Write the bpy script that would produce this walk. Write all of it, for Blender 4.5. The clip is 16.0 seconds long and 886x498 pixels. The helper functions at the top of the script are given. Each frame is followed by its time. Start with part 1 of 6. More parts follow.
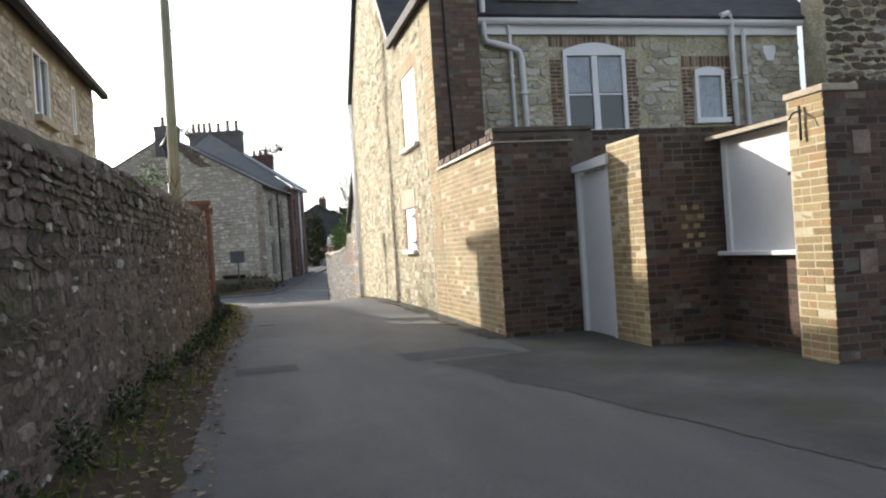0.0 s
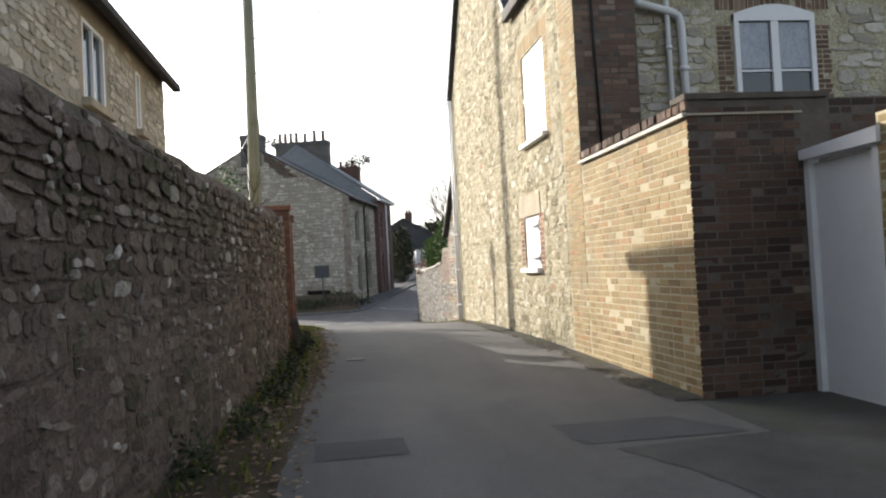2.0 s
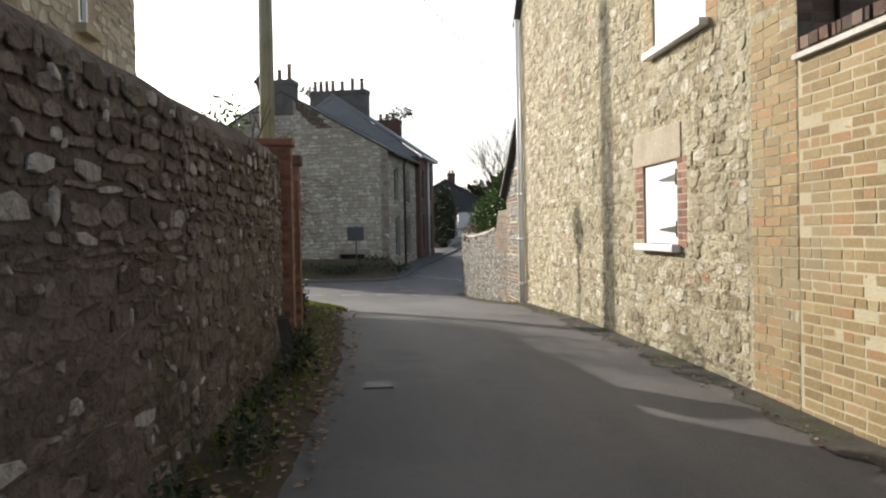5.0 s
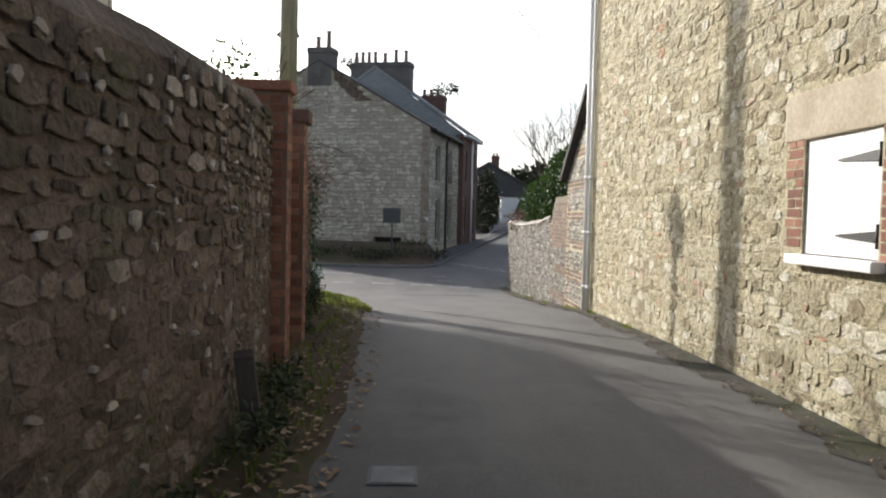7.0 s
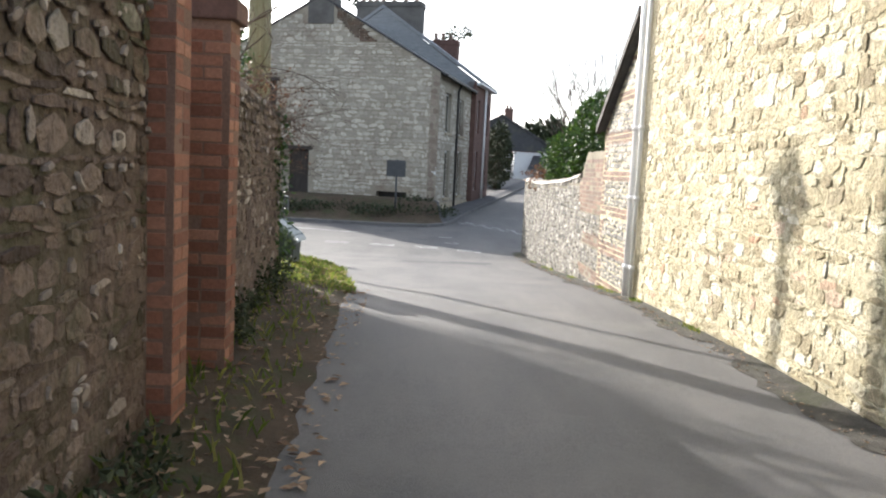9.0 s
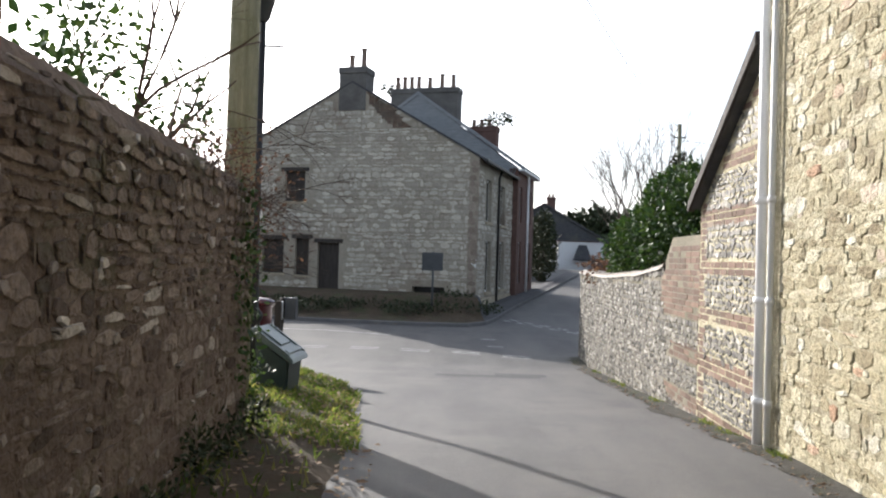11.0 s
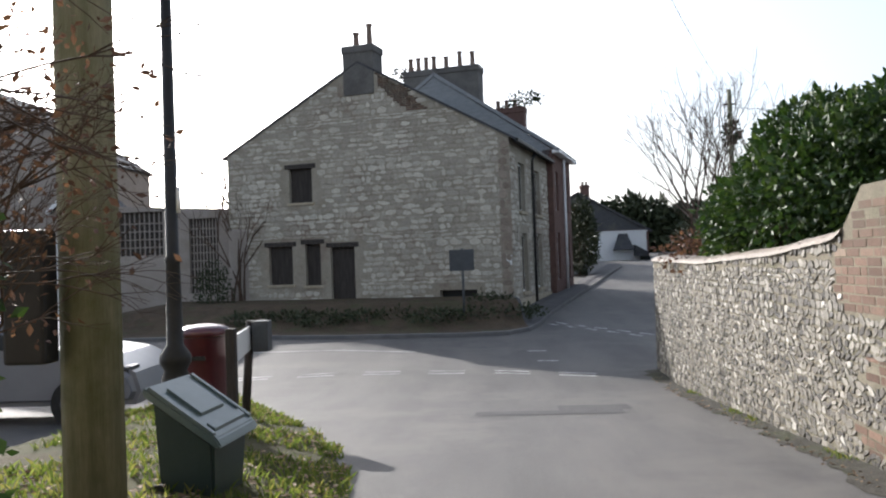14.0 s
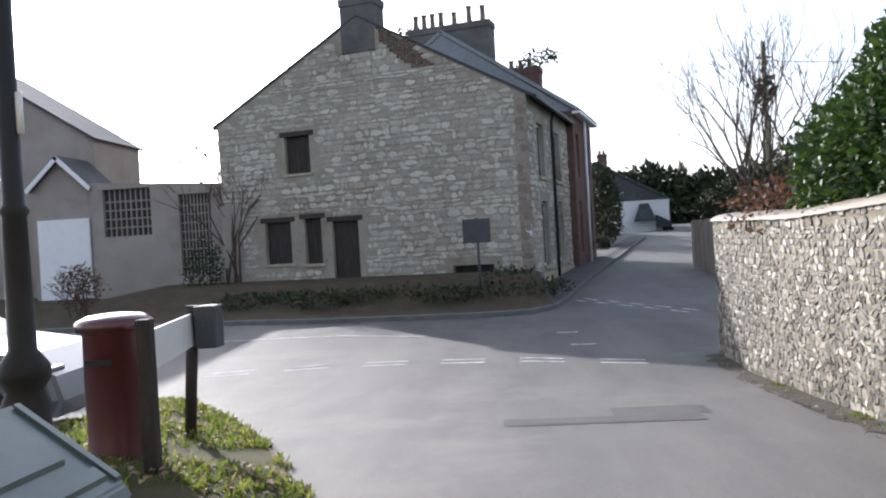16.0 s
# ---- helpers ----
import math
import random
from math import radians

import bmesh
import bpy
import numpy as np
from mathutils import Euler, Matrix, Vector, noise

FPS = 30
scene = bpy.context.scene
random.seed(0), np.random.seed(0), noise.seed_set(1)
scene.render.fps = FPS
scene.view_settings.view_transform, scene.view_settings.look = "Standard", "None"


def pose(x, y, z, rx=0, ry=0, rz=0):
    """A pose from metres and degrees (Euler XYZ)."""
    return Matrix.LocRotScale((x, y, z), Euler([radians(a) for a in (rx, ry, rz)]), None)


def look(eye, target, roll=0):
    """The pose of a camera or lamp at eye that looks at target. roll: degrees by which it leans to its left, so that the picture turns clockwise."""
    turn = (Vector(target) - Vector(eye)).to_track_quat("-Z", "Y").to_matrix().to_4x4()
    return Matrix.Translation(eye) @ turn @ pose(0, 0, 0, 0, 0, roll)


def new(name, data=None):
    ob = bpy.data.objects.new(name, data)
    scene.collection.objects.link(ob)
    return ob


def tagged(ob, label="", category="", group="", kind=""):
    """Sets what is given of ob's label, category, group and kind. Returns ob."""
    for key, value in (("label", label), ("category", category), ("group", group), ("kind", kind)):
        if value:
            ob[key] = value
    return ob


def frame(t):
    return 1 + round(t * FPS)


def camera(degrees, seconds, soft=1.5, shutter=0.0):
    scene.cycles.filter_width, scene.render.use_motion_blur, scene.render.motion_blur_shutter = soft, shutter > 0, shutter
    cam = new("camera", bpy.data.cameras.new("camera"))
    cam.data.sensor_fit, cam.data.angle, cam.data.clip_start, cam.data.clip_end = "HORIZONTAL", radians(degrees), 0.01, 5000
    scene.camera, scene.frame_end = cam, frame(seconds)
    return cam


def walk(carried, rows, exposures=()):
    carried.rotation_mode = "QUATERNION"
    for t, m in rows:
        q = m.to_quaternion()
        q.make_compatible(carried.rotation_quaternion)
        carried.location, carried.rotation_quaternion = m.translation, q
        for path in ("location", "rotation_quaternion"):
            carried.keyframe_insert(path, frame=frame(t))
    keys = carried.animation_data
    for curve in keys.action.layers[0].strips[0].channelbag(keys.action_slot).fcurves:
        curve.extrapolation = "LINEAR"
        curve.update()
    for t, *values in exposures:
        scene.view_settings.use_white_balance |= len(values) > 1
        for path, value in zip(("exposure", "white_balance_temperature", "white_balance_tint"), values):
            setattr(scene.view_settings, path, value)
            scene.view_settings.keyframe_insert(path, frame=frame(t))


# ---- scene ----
cam = camera(59.2, 16.0, 2.1)
PATH = [
    (0, (0.133, -0.502, 1.287), (0.111, 1.498, 1.284), -3.7),
    (0.5, (-0.044, 0.198, 1.311), (-0.203, 2.192, 1.346), 0.8),
    (1, (-0.179, 0.948, 1.302), (-0.367, 2.939, 1.263), -3.2),
    (1.5, (-0.383, 1.597, 1.349), (-0.737, 3.564, 1.425), -3.6),
    (2, (-0.623, 2.311, 1.347), (-0.851, 4.297, 1.397), -3.0),
    (2.5, (-0.785, 2.962, 1.405), (-1.107, 4.933, 1.503), -2.6),
    (3, (-1.023, 3.557, 1.437), (-1.143, 5.552, 1.37), -2.6),
    (3.5, (-1.101, 4.261, 1.414), (-1.297, 6.251, 1.375), -3.9),
    (6, (-1.776, 7.652, 1.468), (-2.149, 9.616, 1.413), 0.0),
    (6.5, (-1.939, 8.229, 1.493), (-2.21, 10.21, 1.422), -0.0),
    (7, (-2.029, 8.916, 1.484), (-2.457, 10.868, 1.402), 1.3),
    (7.5, (-2.136, 9.643, 1.524), (-2.528, 11.587, 1.265), -0.1),
    (8, (-2.23, 10.287, 1.515), (-2.661, 12.233, 1.355), -1.2),
    (8.5, (-2.414, 10.757, 1.551), (-3.075, 12.63, 1.315), 4.0),
    (9, (-2.55, 11.41, 1.518), (-2.993, 13.35, 1.317), 2.8),
    (9.5, (-2.643, 12.136, 1.514), (-3.171, 14.063, 1.424), 0.9),
    (12, (-3.572, 15.413, 1.567), (-4.134, 17.332, 1.604), 1.9),
    (12.5, (-3.732, 15.998, 1.532), (-4.283, 17.92, 1.516), 0.2),
    (13, (-3.895, 16.596, 1.508), (-4.494, 18.504, 1.524), 2.0),
    (13.5, (-4.118, 17.16, 1.5), (-4.664, 19.083, 1.479), -1.0),
    (14, (-4.312, 17.88, 1.454), (-4.94, 19.778, 1.488), -2.0),
    (14.5, (-4.564, 18.458, 1.372), (-5.193, 20.357, 1.398), -1.4),
    (15, (-4.689, 19.085, 1.255), (-5.262, 20.995, 1.107), -3.9),
    (15.5, (-4.884, 19.66, 1.228), (-5.51, 21.558, 1.141), -0.6),
    (16, (-5.086, 20.176, 1.285), (-5.747, 22.064, 1.265), -3.3),
]
LANE = pose(0, 0, 0, 0, 0, -14.36) @ pose(-0.74, -9.1, 0)
walk(cam, [(t, LANE @ look(eye, target, roll)) for t, eye, target, roll in PATH],
     [(0, 1.05, 6100, 11), (1, 0.95, 6150, 11), (1.5, 1.1, 6150, 11), (2, 0.9, 6150, 11), (3, 0.58, 6250, 11), (3.5, 0.72, 6250, 11), (6, 0.48, 6200, 11), (6.5, 0.58, 6050, 11), (7, 0.62, 6050, 11), (8, 1.05, 5950, 11), (8.5, 1.2, 5950, 11), (9, 1.5, 5950, 11), (9.5, 1.38, 5950, 11), (12, 0.85, 5850, 12), (12.5, 0.9, 5850, 12), (14, 0.8, 5850, 12), (15, 0.75, 5850, 12), (16, 1.1, 5700, 14)])


# ---- world, sun, exposure ----
SUN_EL, SUN_DIR = radians(21.0), Vector((-0.594, 0.804, 0.0)).normalized()
world = bpy.data.worlds.new("world")
scene.world = world
world.use_nodes = True
wn = world.node_tree.nodes
sky = wn.new("ShaderNodeTexSky")
sky.sky_type, sky.sun_disc, sky.sun_elevation = "NISHITA", False, SUN_EL
sky.sun_rotation = math.atan2(SUN_DIR.x, SUN_DIR.y)
sky.dust_density, sky.air_density, sky.ozone_density = 3.0, 1.2, 1.0
wn["Background"].inputs["Strength"].default_value = 0.15
haze = wn.new("ShaderNodeHueSaturation")
haze.inputs["Saturation"].default_value = 0.45
world.node_tree.links.new(sky.outputs["Color"], haze.inputs["Color"])
world.node_tree.links.new(haze.outputs["Color"], wn["Background"].inputs["Color"])
sun_lamp = bpy.data.lights.new("sun", "SUN")
sun_lamp.energy, sun_lamp.angle, sun_lamp.color = 4.2, radians(0.6), (1.0, 0.9, 0.76)
sun = new("sun", sun_lamp)
to_sun = (SUN_DIR * math.cos(SUN_EL) + Vector((0, 0, math.sin(SUN_EL)))).normalized()
sun.matrix_world = look(to_sun * 60, (0, 0, 0))


# ---- materials ----
def ramp(nt, fac, stops):
    r = nt.nodes.new("ShaderNodeValToRGB")
    while len(r.color_ramp.elements) < len(stops):
        r.color_ramp.elements.new(0.5)
    for e, (p, c) in zip(r.color_ramp.elements, stops):
        e.position, e.color = p, (*c, 1)
    nt.links.new(fac, r.inputs[0])
    return r.outputs[0]


def noise_of(nt, scale, detail=4.0, rough=0.6, stretch=None):
    geo = nt.nodes.new("ShaderNodeNewGeometry")
    n = nt.nodes.new("ShaderNodeTexNoise")
    n.inputs["Scale"].default_value, n.inputs["Detail"].default_value, n.inputs["Roughness"].default_value = scale, detail, rough
    if stretch:
        m = nt.nodes.new("ShaderNodeMapping")
        m.inputs["Scale"].default_value = stretch
        nt.links.new(geo.outputs["Position"], m.inputs["Vector"])
        nt.links.new(m.outputs[0], n.inputs["Vector"])
    else:
        nt.links.new(geo.outputs["Position"], n.inputs["Vector"])
    return n.outputs["Fac"]


def mixed(nt, fac, a, b, kind="MIX"):
    m = nt.nodes.new("ShaderNodeMix")
    m.data_type, m.blend_type = "RGBA", kind
    for i, v in ((0, fac), (6, a), (7, b)):
        if isinstance(v, (float, int)):
            m.inputs[i].default_value = v
        elif isinstance(v, tuple):
            m.inputs[i].default_value = (*v, 1)
        else:
            nt.links.new(v, m.inputs[i])
    return m.outputs[2]


def surface(name, stops, scale=3.0, fine=40.0, rough=0.85, bump=0.4, depth=0.01, metal=0.0, stain=None, pick="", stretch=None, spec=0.3, grain=0.35, through_light=0.0, lump=0.0):
    """A weathered surface: colours by large noise or by piece, fine grain over them, stains, and relief."""
    mat = bpy.data.materials.new(name)
    mat.use_nodes = True
    nt = mat.node_tree
    b = nt.nodes["Principled BSDF"]
    big, small = noise_of(nt, scale, 5, 0.6, stretch), noise_of(nt, fine, 6, 0.7, stretch)
    if pick == "object":
        fac = nt.nodes.new("ShaderNodeObjectInfo").outputs["Random"]
    elif pick == "island":
        fac = nt.nodes.new("ShaderNodeNewGeometry").outputs["Random Per Island"]
    else:
        fac = big
    col = ramp(nt, fac, stops)
    if pick:
        col = mixed(nt, 0.5, col, ramp(nt, big, [(0.3, (0.42, 0.42, 0.42)), (0.7, (0.75, 0.72, 0.68))]), "SOFT_LIGHT")
    col = mixed(nt, grain, col, ramp(nt, small, [(0.25, (0.1, 0.1, 0.1)), (0.75, (0.95, 0.95, 0.95))]), "OVERLAY")
    if stain:
        tint, amount, at = stain
        mask = ramp(nt, noise_of(nt, at, 6, 0.7), [(0.5, (0, 0, 0)), (0.66, (amount,) * 3)])
        col = mixed(nt, mask, col, tint)
    nt.links.new(col, b.inputs["Base Color"])
    b.inputs["Roughness"].default_value, b.inputs["Metallic"].default_value = rough, metal
    b.inputs["Specular IOR Level"].default_value = spec
    if bump:
        bp = nt.nodes.new("ShaderNodeBump")
        bp.inputs["Strength"].default_value, bp.inputs["Distance"].default_value = bump, depth
        nt.links.new(small, bp.inputs["Height"])
        if lump:
            bl = nt.nodes.new("ShaderNodeBump")
            bl.inputs["Strength"].default_value, bl.inputs["Distance"].default_value = 0.9, lump
            nt.links.new(noise_of(nt, 9.0, 3, 0.55), bl.inputs["Height"])
            nt.links.new(bl.outputs[0], bp.inputs["Normal"])
        nt.links.new(bp.outputs[0], b.inputs["Normal"])
    if through_light:
        tl, mx = nt.nodes.new("ShaderNodeBsdfTranslucent"), nt.nodes.new("ShaderNodeMixShader")
        bright = mixed(nt, 1.0, col, (1.9, 1.9, 1.2), "MULTIPLY")
        nt.links.new(bright, tl.inputs["Color"])
        mx.inputs[0].default_value = through_light
        nt.links.new(b.outputs[0], mx.inputs[1])
        nt.links.new(tl.outputs[0], mx.inputs[2])
        nt.links.new(mx.outputs[0], nt.nodes["Material Output"].inputs["Surface"])
    return mat


def pair(name, stops, **k):
    """The same surface for single pieces and for joined ones."""
    return surface(name, stops, pick="object", **k), surface(name + "_joined", stops, pick="island", **k)


MOSS = (0.055, 0.065, 0.025)
ASPHALT = surface("asphalt", [(0.3, (0.062, 0.06, 0.059)), (0.5, (0.088, 0.085, 0.081)), (0.7, (0.12, 0.114, 0.106))], 0.6, 110, 0.75, 0.8, 0.008,
                  stain=((0.135, 0.127, 0.116), 0.7, 0.45), stretch=(1.6, 0.35, 1), spec=0.45, grain=0.6)
ASPHALT_PATCH = surface("asphalt_patch", [(0.3, (0.06, 0.06, 0.063)), (0.7, (0.09, 0.089, 0.09))], 2.0, 80, 0.85, 0.6, 0.008)
RUBBLE, RUBBLE_J = pair("rubble", [(0.0, (0.25, 0.21, 0.13)), (0.2, (0.4, 0.35, 0.225)), (0.6, (0.48, 0.435, 0.295)), (0.85, (0.57, 0.53, 0.39)), (0.95, (0.68, 0.655, 0.54)), (1.0, (0.4, 0.24, 0.145))], scale=0.9, fine=26,
                        bump=1.0, depth=0.045, stain=((0.23, 0.2, 0.14), 0.55, 1.6), lump=0.035, grain=0.55)
LIME = surface("lime_mortar", [(0.3, (0.36, 0.315, 0.2)), (0.5, (0.46, 0.415, 0.285)), (0.7, (0.56, 0.52, 0.385))], 3, 24, 0.95, 1.0, 0.035, lump=0.05, grain=0.6, stain=((0.24, 0.2, 0.13), 0.6, 1.0))
OLD_STONE, OLD_STONE_J = pair("old_wall_stone", [(0.0, (0.06, 0.043, 0.034)), (0.45, (0.135, 0.1, 0.08)), (0.9, (0.185, 0.145, 0.118)), (0.97, (0.23, 0.19, 0.16)), (1.0, (0.4, 0.37, 0.33))], scale=1.1, fine=18, bump=1.0,
                              depth=0.03, stain=(MOSS, 0.75, 1.1), lump=0.05, grain=0.5)
OLD_MORTAR = surface("old_mortar", [(0.3, (0.1, 0.073, 0.057)), (0.5, (0.145, 0.108, 0.086)), (0.7, (0.2, 0.155, 0.125))], 1.8, 20, 0.95, 1.0, 0.04, lump=0.06, grain=0.55, stain=(MOSS, 0.8, 0.8))
GABLE_STONE, GABLE_STONE_J = pair("gable_stone", [(0.0, (0.29, 0.265, 0.22)), (0.5, (0.39, 0.36, 0.305)), (1.0, (0.52, 0.49, 0.42))], scale=0.6, fine=14, bump=0.7, depth=0.02)
GABLE_MORTAR = surface("gable_mortar", [(0.3, (0.26, 0.23, 0.18)), (0.7, (0.36, 0.33, 0.27))], 0.8, 20, 0.95, 0.7, 0.02, stain=((0.14, 0.08, 0.06), 0.5, 0.5))
FLINT, FLINT_J = pair("flint", [(0.0, (0.045, 0.042, 0.04)), (0.3, (0.1, 0.093, 0.08)), (0.7, (0.19, 0.177, 0.15)), (0.92, (0.27, 0.255, 0.22)), (1.0, (0.45, 0.43, 0.39))], scale=1.5, fine=30, rough=0.55, bump=0.6, depth=0.01)
PALE_CHIP = surface("pale_chip", [(0.0, (0.15, 0.125, 0.105)), (0.7, (0.22, 0.19, 0.16)), (1.0, (0.42, 0.39, 0.35))], 1.5, 30, 0.6, 0.6, 0.01, pick="island")
FLINT_MORTAR = surface("flint_mortar", [(0.3, (0.15, 0.134, 0.098)), (0.7, (0.235, 0.21, 0.158))], 1.5, 40, 0.95, 0.8, 0.015, stain=(MOSS, 0.5, 1.1))
# Paler brick for the sunlit sides; the shaded fronts take the darker one below.
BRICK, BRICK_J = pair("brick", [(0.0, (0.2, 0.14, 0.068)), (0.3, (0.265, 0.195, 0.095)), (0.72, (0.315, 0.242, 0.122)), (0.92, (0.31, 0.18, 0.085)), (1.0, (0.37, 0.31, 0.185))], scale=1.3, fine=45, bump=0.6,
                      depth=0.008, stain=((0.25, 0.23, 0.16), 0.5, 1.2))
# Shade of the wall fronts painted into the brick; also dark coping and patch.
DARK_OR_SHADED_BRICK, DARK_OR_SHADED_BRICK_J = pair("dark_or_shaded_brick", [(0.0, (0.04, 0.026, 0.02)), (0.45, (0.075, 0.045, 0.032)), (0.93, (0.11, 0.066, 0.045)), (1.0, (0.22, 0.165, 0.125))], scale=1.2, fine=45, bump=0.7, depth=0.008,
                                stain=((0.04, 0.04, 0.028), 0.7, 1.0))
RED_BRICK, RED_BRICK_J = pair("red_brick", [(0.0, (0.125, 0.055, 0.038)), (0.5, (0.2, 0.088, 0.057)), (1.0, (0.28, 0.145, 0.097))], scale=1.3, fine=45, bump=0.5, depth=0.006)
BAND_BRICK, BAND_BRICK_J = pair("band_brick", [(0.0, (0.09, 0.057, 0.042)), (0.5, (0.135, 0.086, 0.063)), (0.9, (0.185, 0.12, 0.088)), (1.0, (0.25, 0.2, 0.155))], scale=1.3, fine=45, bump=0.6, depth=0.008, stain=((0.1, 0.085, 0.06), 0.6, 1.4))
RED_MORTAR = surface("red_mortar", [(0.3, (0.12, 0.075, 0.055)), (0.7, (0.2, 0.13, 0.1))], 2, 60, 0.95, 0.6, 0.006)
QUOIN, QUOIN_J = pair("quoin_stone", [(0.0, (0.2, 0.165, 0.135)), (1.0, (0.31, 0.265, 0.22))], scale=0.8, fine=14, bump=0.7, depth=0.02)
STACK_RENDER = surface("stack_render", [(0.3, (0.1, 0.095, 0.09)), (0.7, (0.165, 0.157, 0.146))], 1.5, 25, 0.95, 0.7, 0.02, stain=((0.08, 0.075, 0.07), 0.6, 0.9))
GUTTER_DIRT = surface("gutter_dirt", [(0.3, (0.04, 0.037, 0.029)), (0.7, (0.085, 0.079, 0.067))], 6.0, 60, 0.95, 1.0, 0.015, stain=(MOSS, 0.7, 2.0), grain=0.6)
# Mortar: pale for sunlit faces, then a dark copy for the shaded fronts.
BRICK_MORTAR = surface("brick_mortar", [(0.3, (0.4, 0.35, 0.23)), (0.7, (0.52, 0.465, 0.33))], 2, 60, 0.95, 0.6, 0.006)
DARK_OR_SHADED_MORTAR = surface("dark_or_shaded_mortar", [(0.3, (0.078, 0.065, 0.053)), (0.7, (0.15, 0.128, 0.105))], 2, 60, 0.95, 0.6, 0.006, stain=((0.05, 0.045, 0.035), 0.8, 0.9))
PALE_STONE = surface("pale_house_stone", [(0.3, (0.3, 0.255, 0.19)), (0.7, (0.4, 0.345, 0.265))], 2.5, 20, 0.9, 0.9, 0.02)
RENDER_WALL = surface("render_wall", [(0.3, (0.27, 0.235, 0.205)), (0.7, (0.35, 0.31, 0.275))], 0.8, 40, 0.9, 0.3, 0.005, stain=((0.2, 0.17, 0.13), 0.5, 0.7))
SLATE = surface("slate", [(0.3, (0.035, 0.035, 0.038)), (0.7, (0.065, 0.065, 0.07))], 3, 30, 0.6, 0.5, 0.008, stretch=(1, 1, 4), stain=((0.12, 0.12, 0.08), 0.4, 1.0))
PALE_SLATE = surface("pale_slate", [(0.3, (0.2, 0.21, 0.22)), (0.7, (0.28, 0.29, 0.3))], 3, 30, 0.6, 0.5, 0.008, stretch=(1, 1, 4))
WHITE = surface("white_paint", [(0.3, (0.74, 0.74, 0.74)), (0.7, (0.82, 0.82, 0.81))], 2, 50, 0.5, 0.15, 0.003, grain=0.08, stain=((0.55, 0.53, 0.48), 0.3, 2.0))
PLASTIC_WHITE = surface("white_plastic", [(0.3, (0.66, 0.66, 0.65)), (0.7, (0.75, 0.75, 0.74))], 2, 50, 0.4, 0.05, 0.002, grain=0.06)
DARK_WOOD = surface("dark_wood", [(0.3, (0.03, 0.026, 0.023)), (0.7, (0.058, 0.049, 0.043))], 3, 30, 0.8, 0.5, 0.01, stretch=(4, 4, 0.5))
POLE_WOOD = surface("pole_wood", [(0.3, (0.17, 0.165, 0.11)), (0.7, (0.28, 0.27, 0.19))], 4, 40, 0.85, 0.8, 0.01, stretch=(5, 5, 0.25), stain=((0.1, 0.11, 0.04), 0.6, 1.2))
BLACK = surface("black_iron", [(0.3, (0.012, 0.012, 0.013)), (0.7, (0.022, 0.022, 0.022))], 4, 60, 0.5, 0.2, 0.003, grain=0.15, spec=0.3)
BIN_GREEN = surface("bin_plastic", [(0.3, (0.02, 0.035, 0.035)), (0.7, (0.03, 0.048, 0.046))], 4, 120, 0.5, 0.2, 0.002, grain=0.15, spec=0.5)
# Lid colour is raised to carry some of the reflected sky.
BIN_LID = surface("bin_lid", [(0.3, (0.075, 0.105, 0.105)), (0.7, (0.11, 0.145, 0.145))], 4, 120, 0.28, 0.15, 0.002, grain=0.12, spec=0.6)
# Mossy asphalt with the shade of the yard painted in as darker colour.
YARD_SHADE = surface("yard_shade_asphalt", [(0.3, (0.046, 0.045, 0.042)), (0.5, (0.069, 0.067, 0.063)), (0.7, (0.098, 0.094, 0.088))], 1.1, 90, 0.85, 0.8, 0.008, stain=(MOSS, 0.5, 0.8), grain=0.6)
POST_RED = surface("pillar_paint", [(0.3, (0.055, 0.01, 0.015)), (0.7, (0.08, 0.013, 0.019))], 3, 60, 0.35, 0.15, 0.003, grain=0.15, spec=0.5)
GLOSS_RED = surface("gloss_pillar_paint", [(0.3, (0.06, 0.01, 0.016)), (0.7, (0.085, 0.014, 0.02))], 3, 60, 0.22, 0.05, 0.002, grain=0.1, spec=0.8)
PALE_TILE = surface("pale_tile", [(0.3, (0.5, 0.48, 0.43)), (0.7, (0.62, 0.6, 0.55))], 4, 40, 0.9, 0.3, 0.005)
STONE_TRIM = surface("stone_trim", [(0.3, (0.33, 0.28, 0.2)), (0.7, (0.43, 0.38, 0.29))], 3, 40, 0.9, 0.4, 0.008)
EARTH = surface("earth", [(0.3, (0.05, 0.035, 0.022)), (0.7, (0.09, 0.065, 0.04))], 2.5, 30, 0.95, 1.0, 0.03, stain=(MOSS, 0.8, 1.5))
GRASS_GROUND = surface("grass_ground", [(0.3, (0.06, 0.06, 0.024)), (0.7, (0.1, 0.095, 0.042))], 1.5, 40, 0.95, 1.0, 0.03, stain=((0.08, 0.055, 0.03), 0.7, 1.2))
GRASS = surface("grass", [(0.0, (0.04, 0.06, 0.014)), (0.5, (0.075, 0.105, 0.026)), (1.0, (0.15, 0.14, 0.055))], pick="island", rough=0.6, bump=0, grain=0.1, through_light=0.5)
LEAF_DARK = surface("evergreen_leaf", [(0.0, (0.014, 0.034, 0.009)), (0.6, (0.03, 0.062, 0.014)), (1.0, (0.06, 0.095, 0.024))], pick="island", rough=0.5, bump=0, grain=0.1, spec=0.35, through_light=0.15)
LEAF_FAR = surface("far_leaf", [(0.0, (0.018, 0.028, 0.012)), (1.0, (0.045, 0.055, 0.025))], pick="island", rough=0.7, bump=0, grain=0.1)
LEAF_RED = surface("beech_leaf", [(0.0, (0.06, 0.032, 0.026)), (1.0, (0.15, 0.085, 0.065))], pick="island", rough=0.7, bump=0, grain=0.1, through_light=0.15)
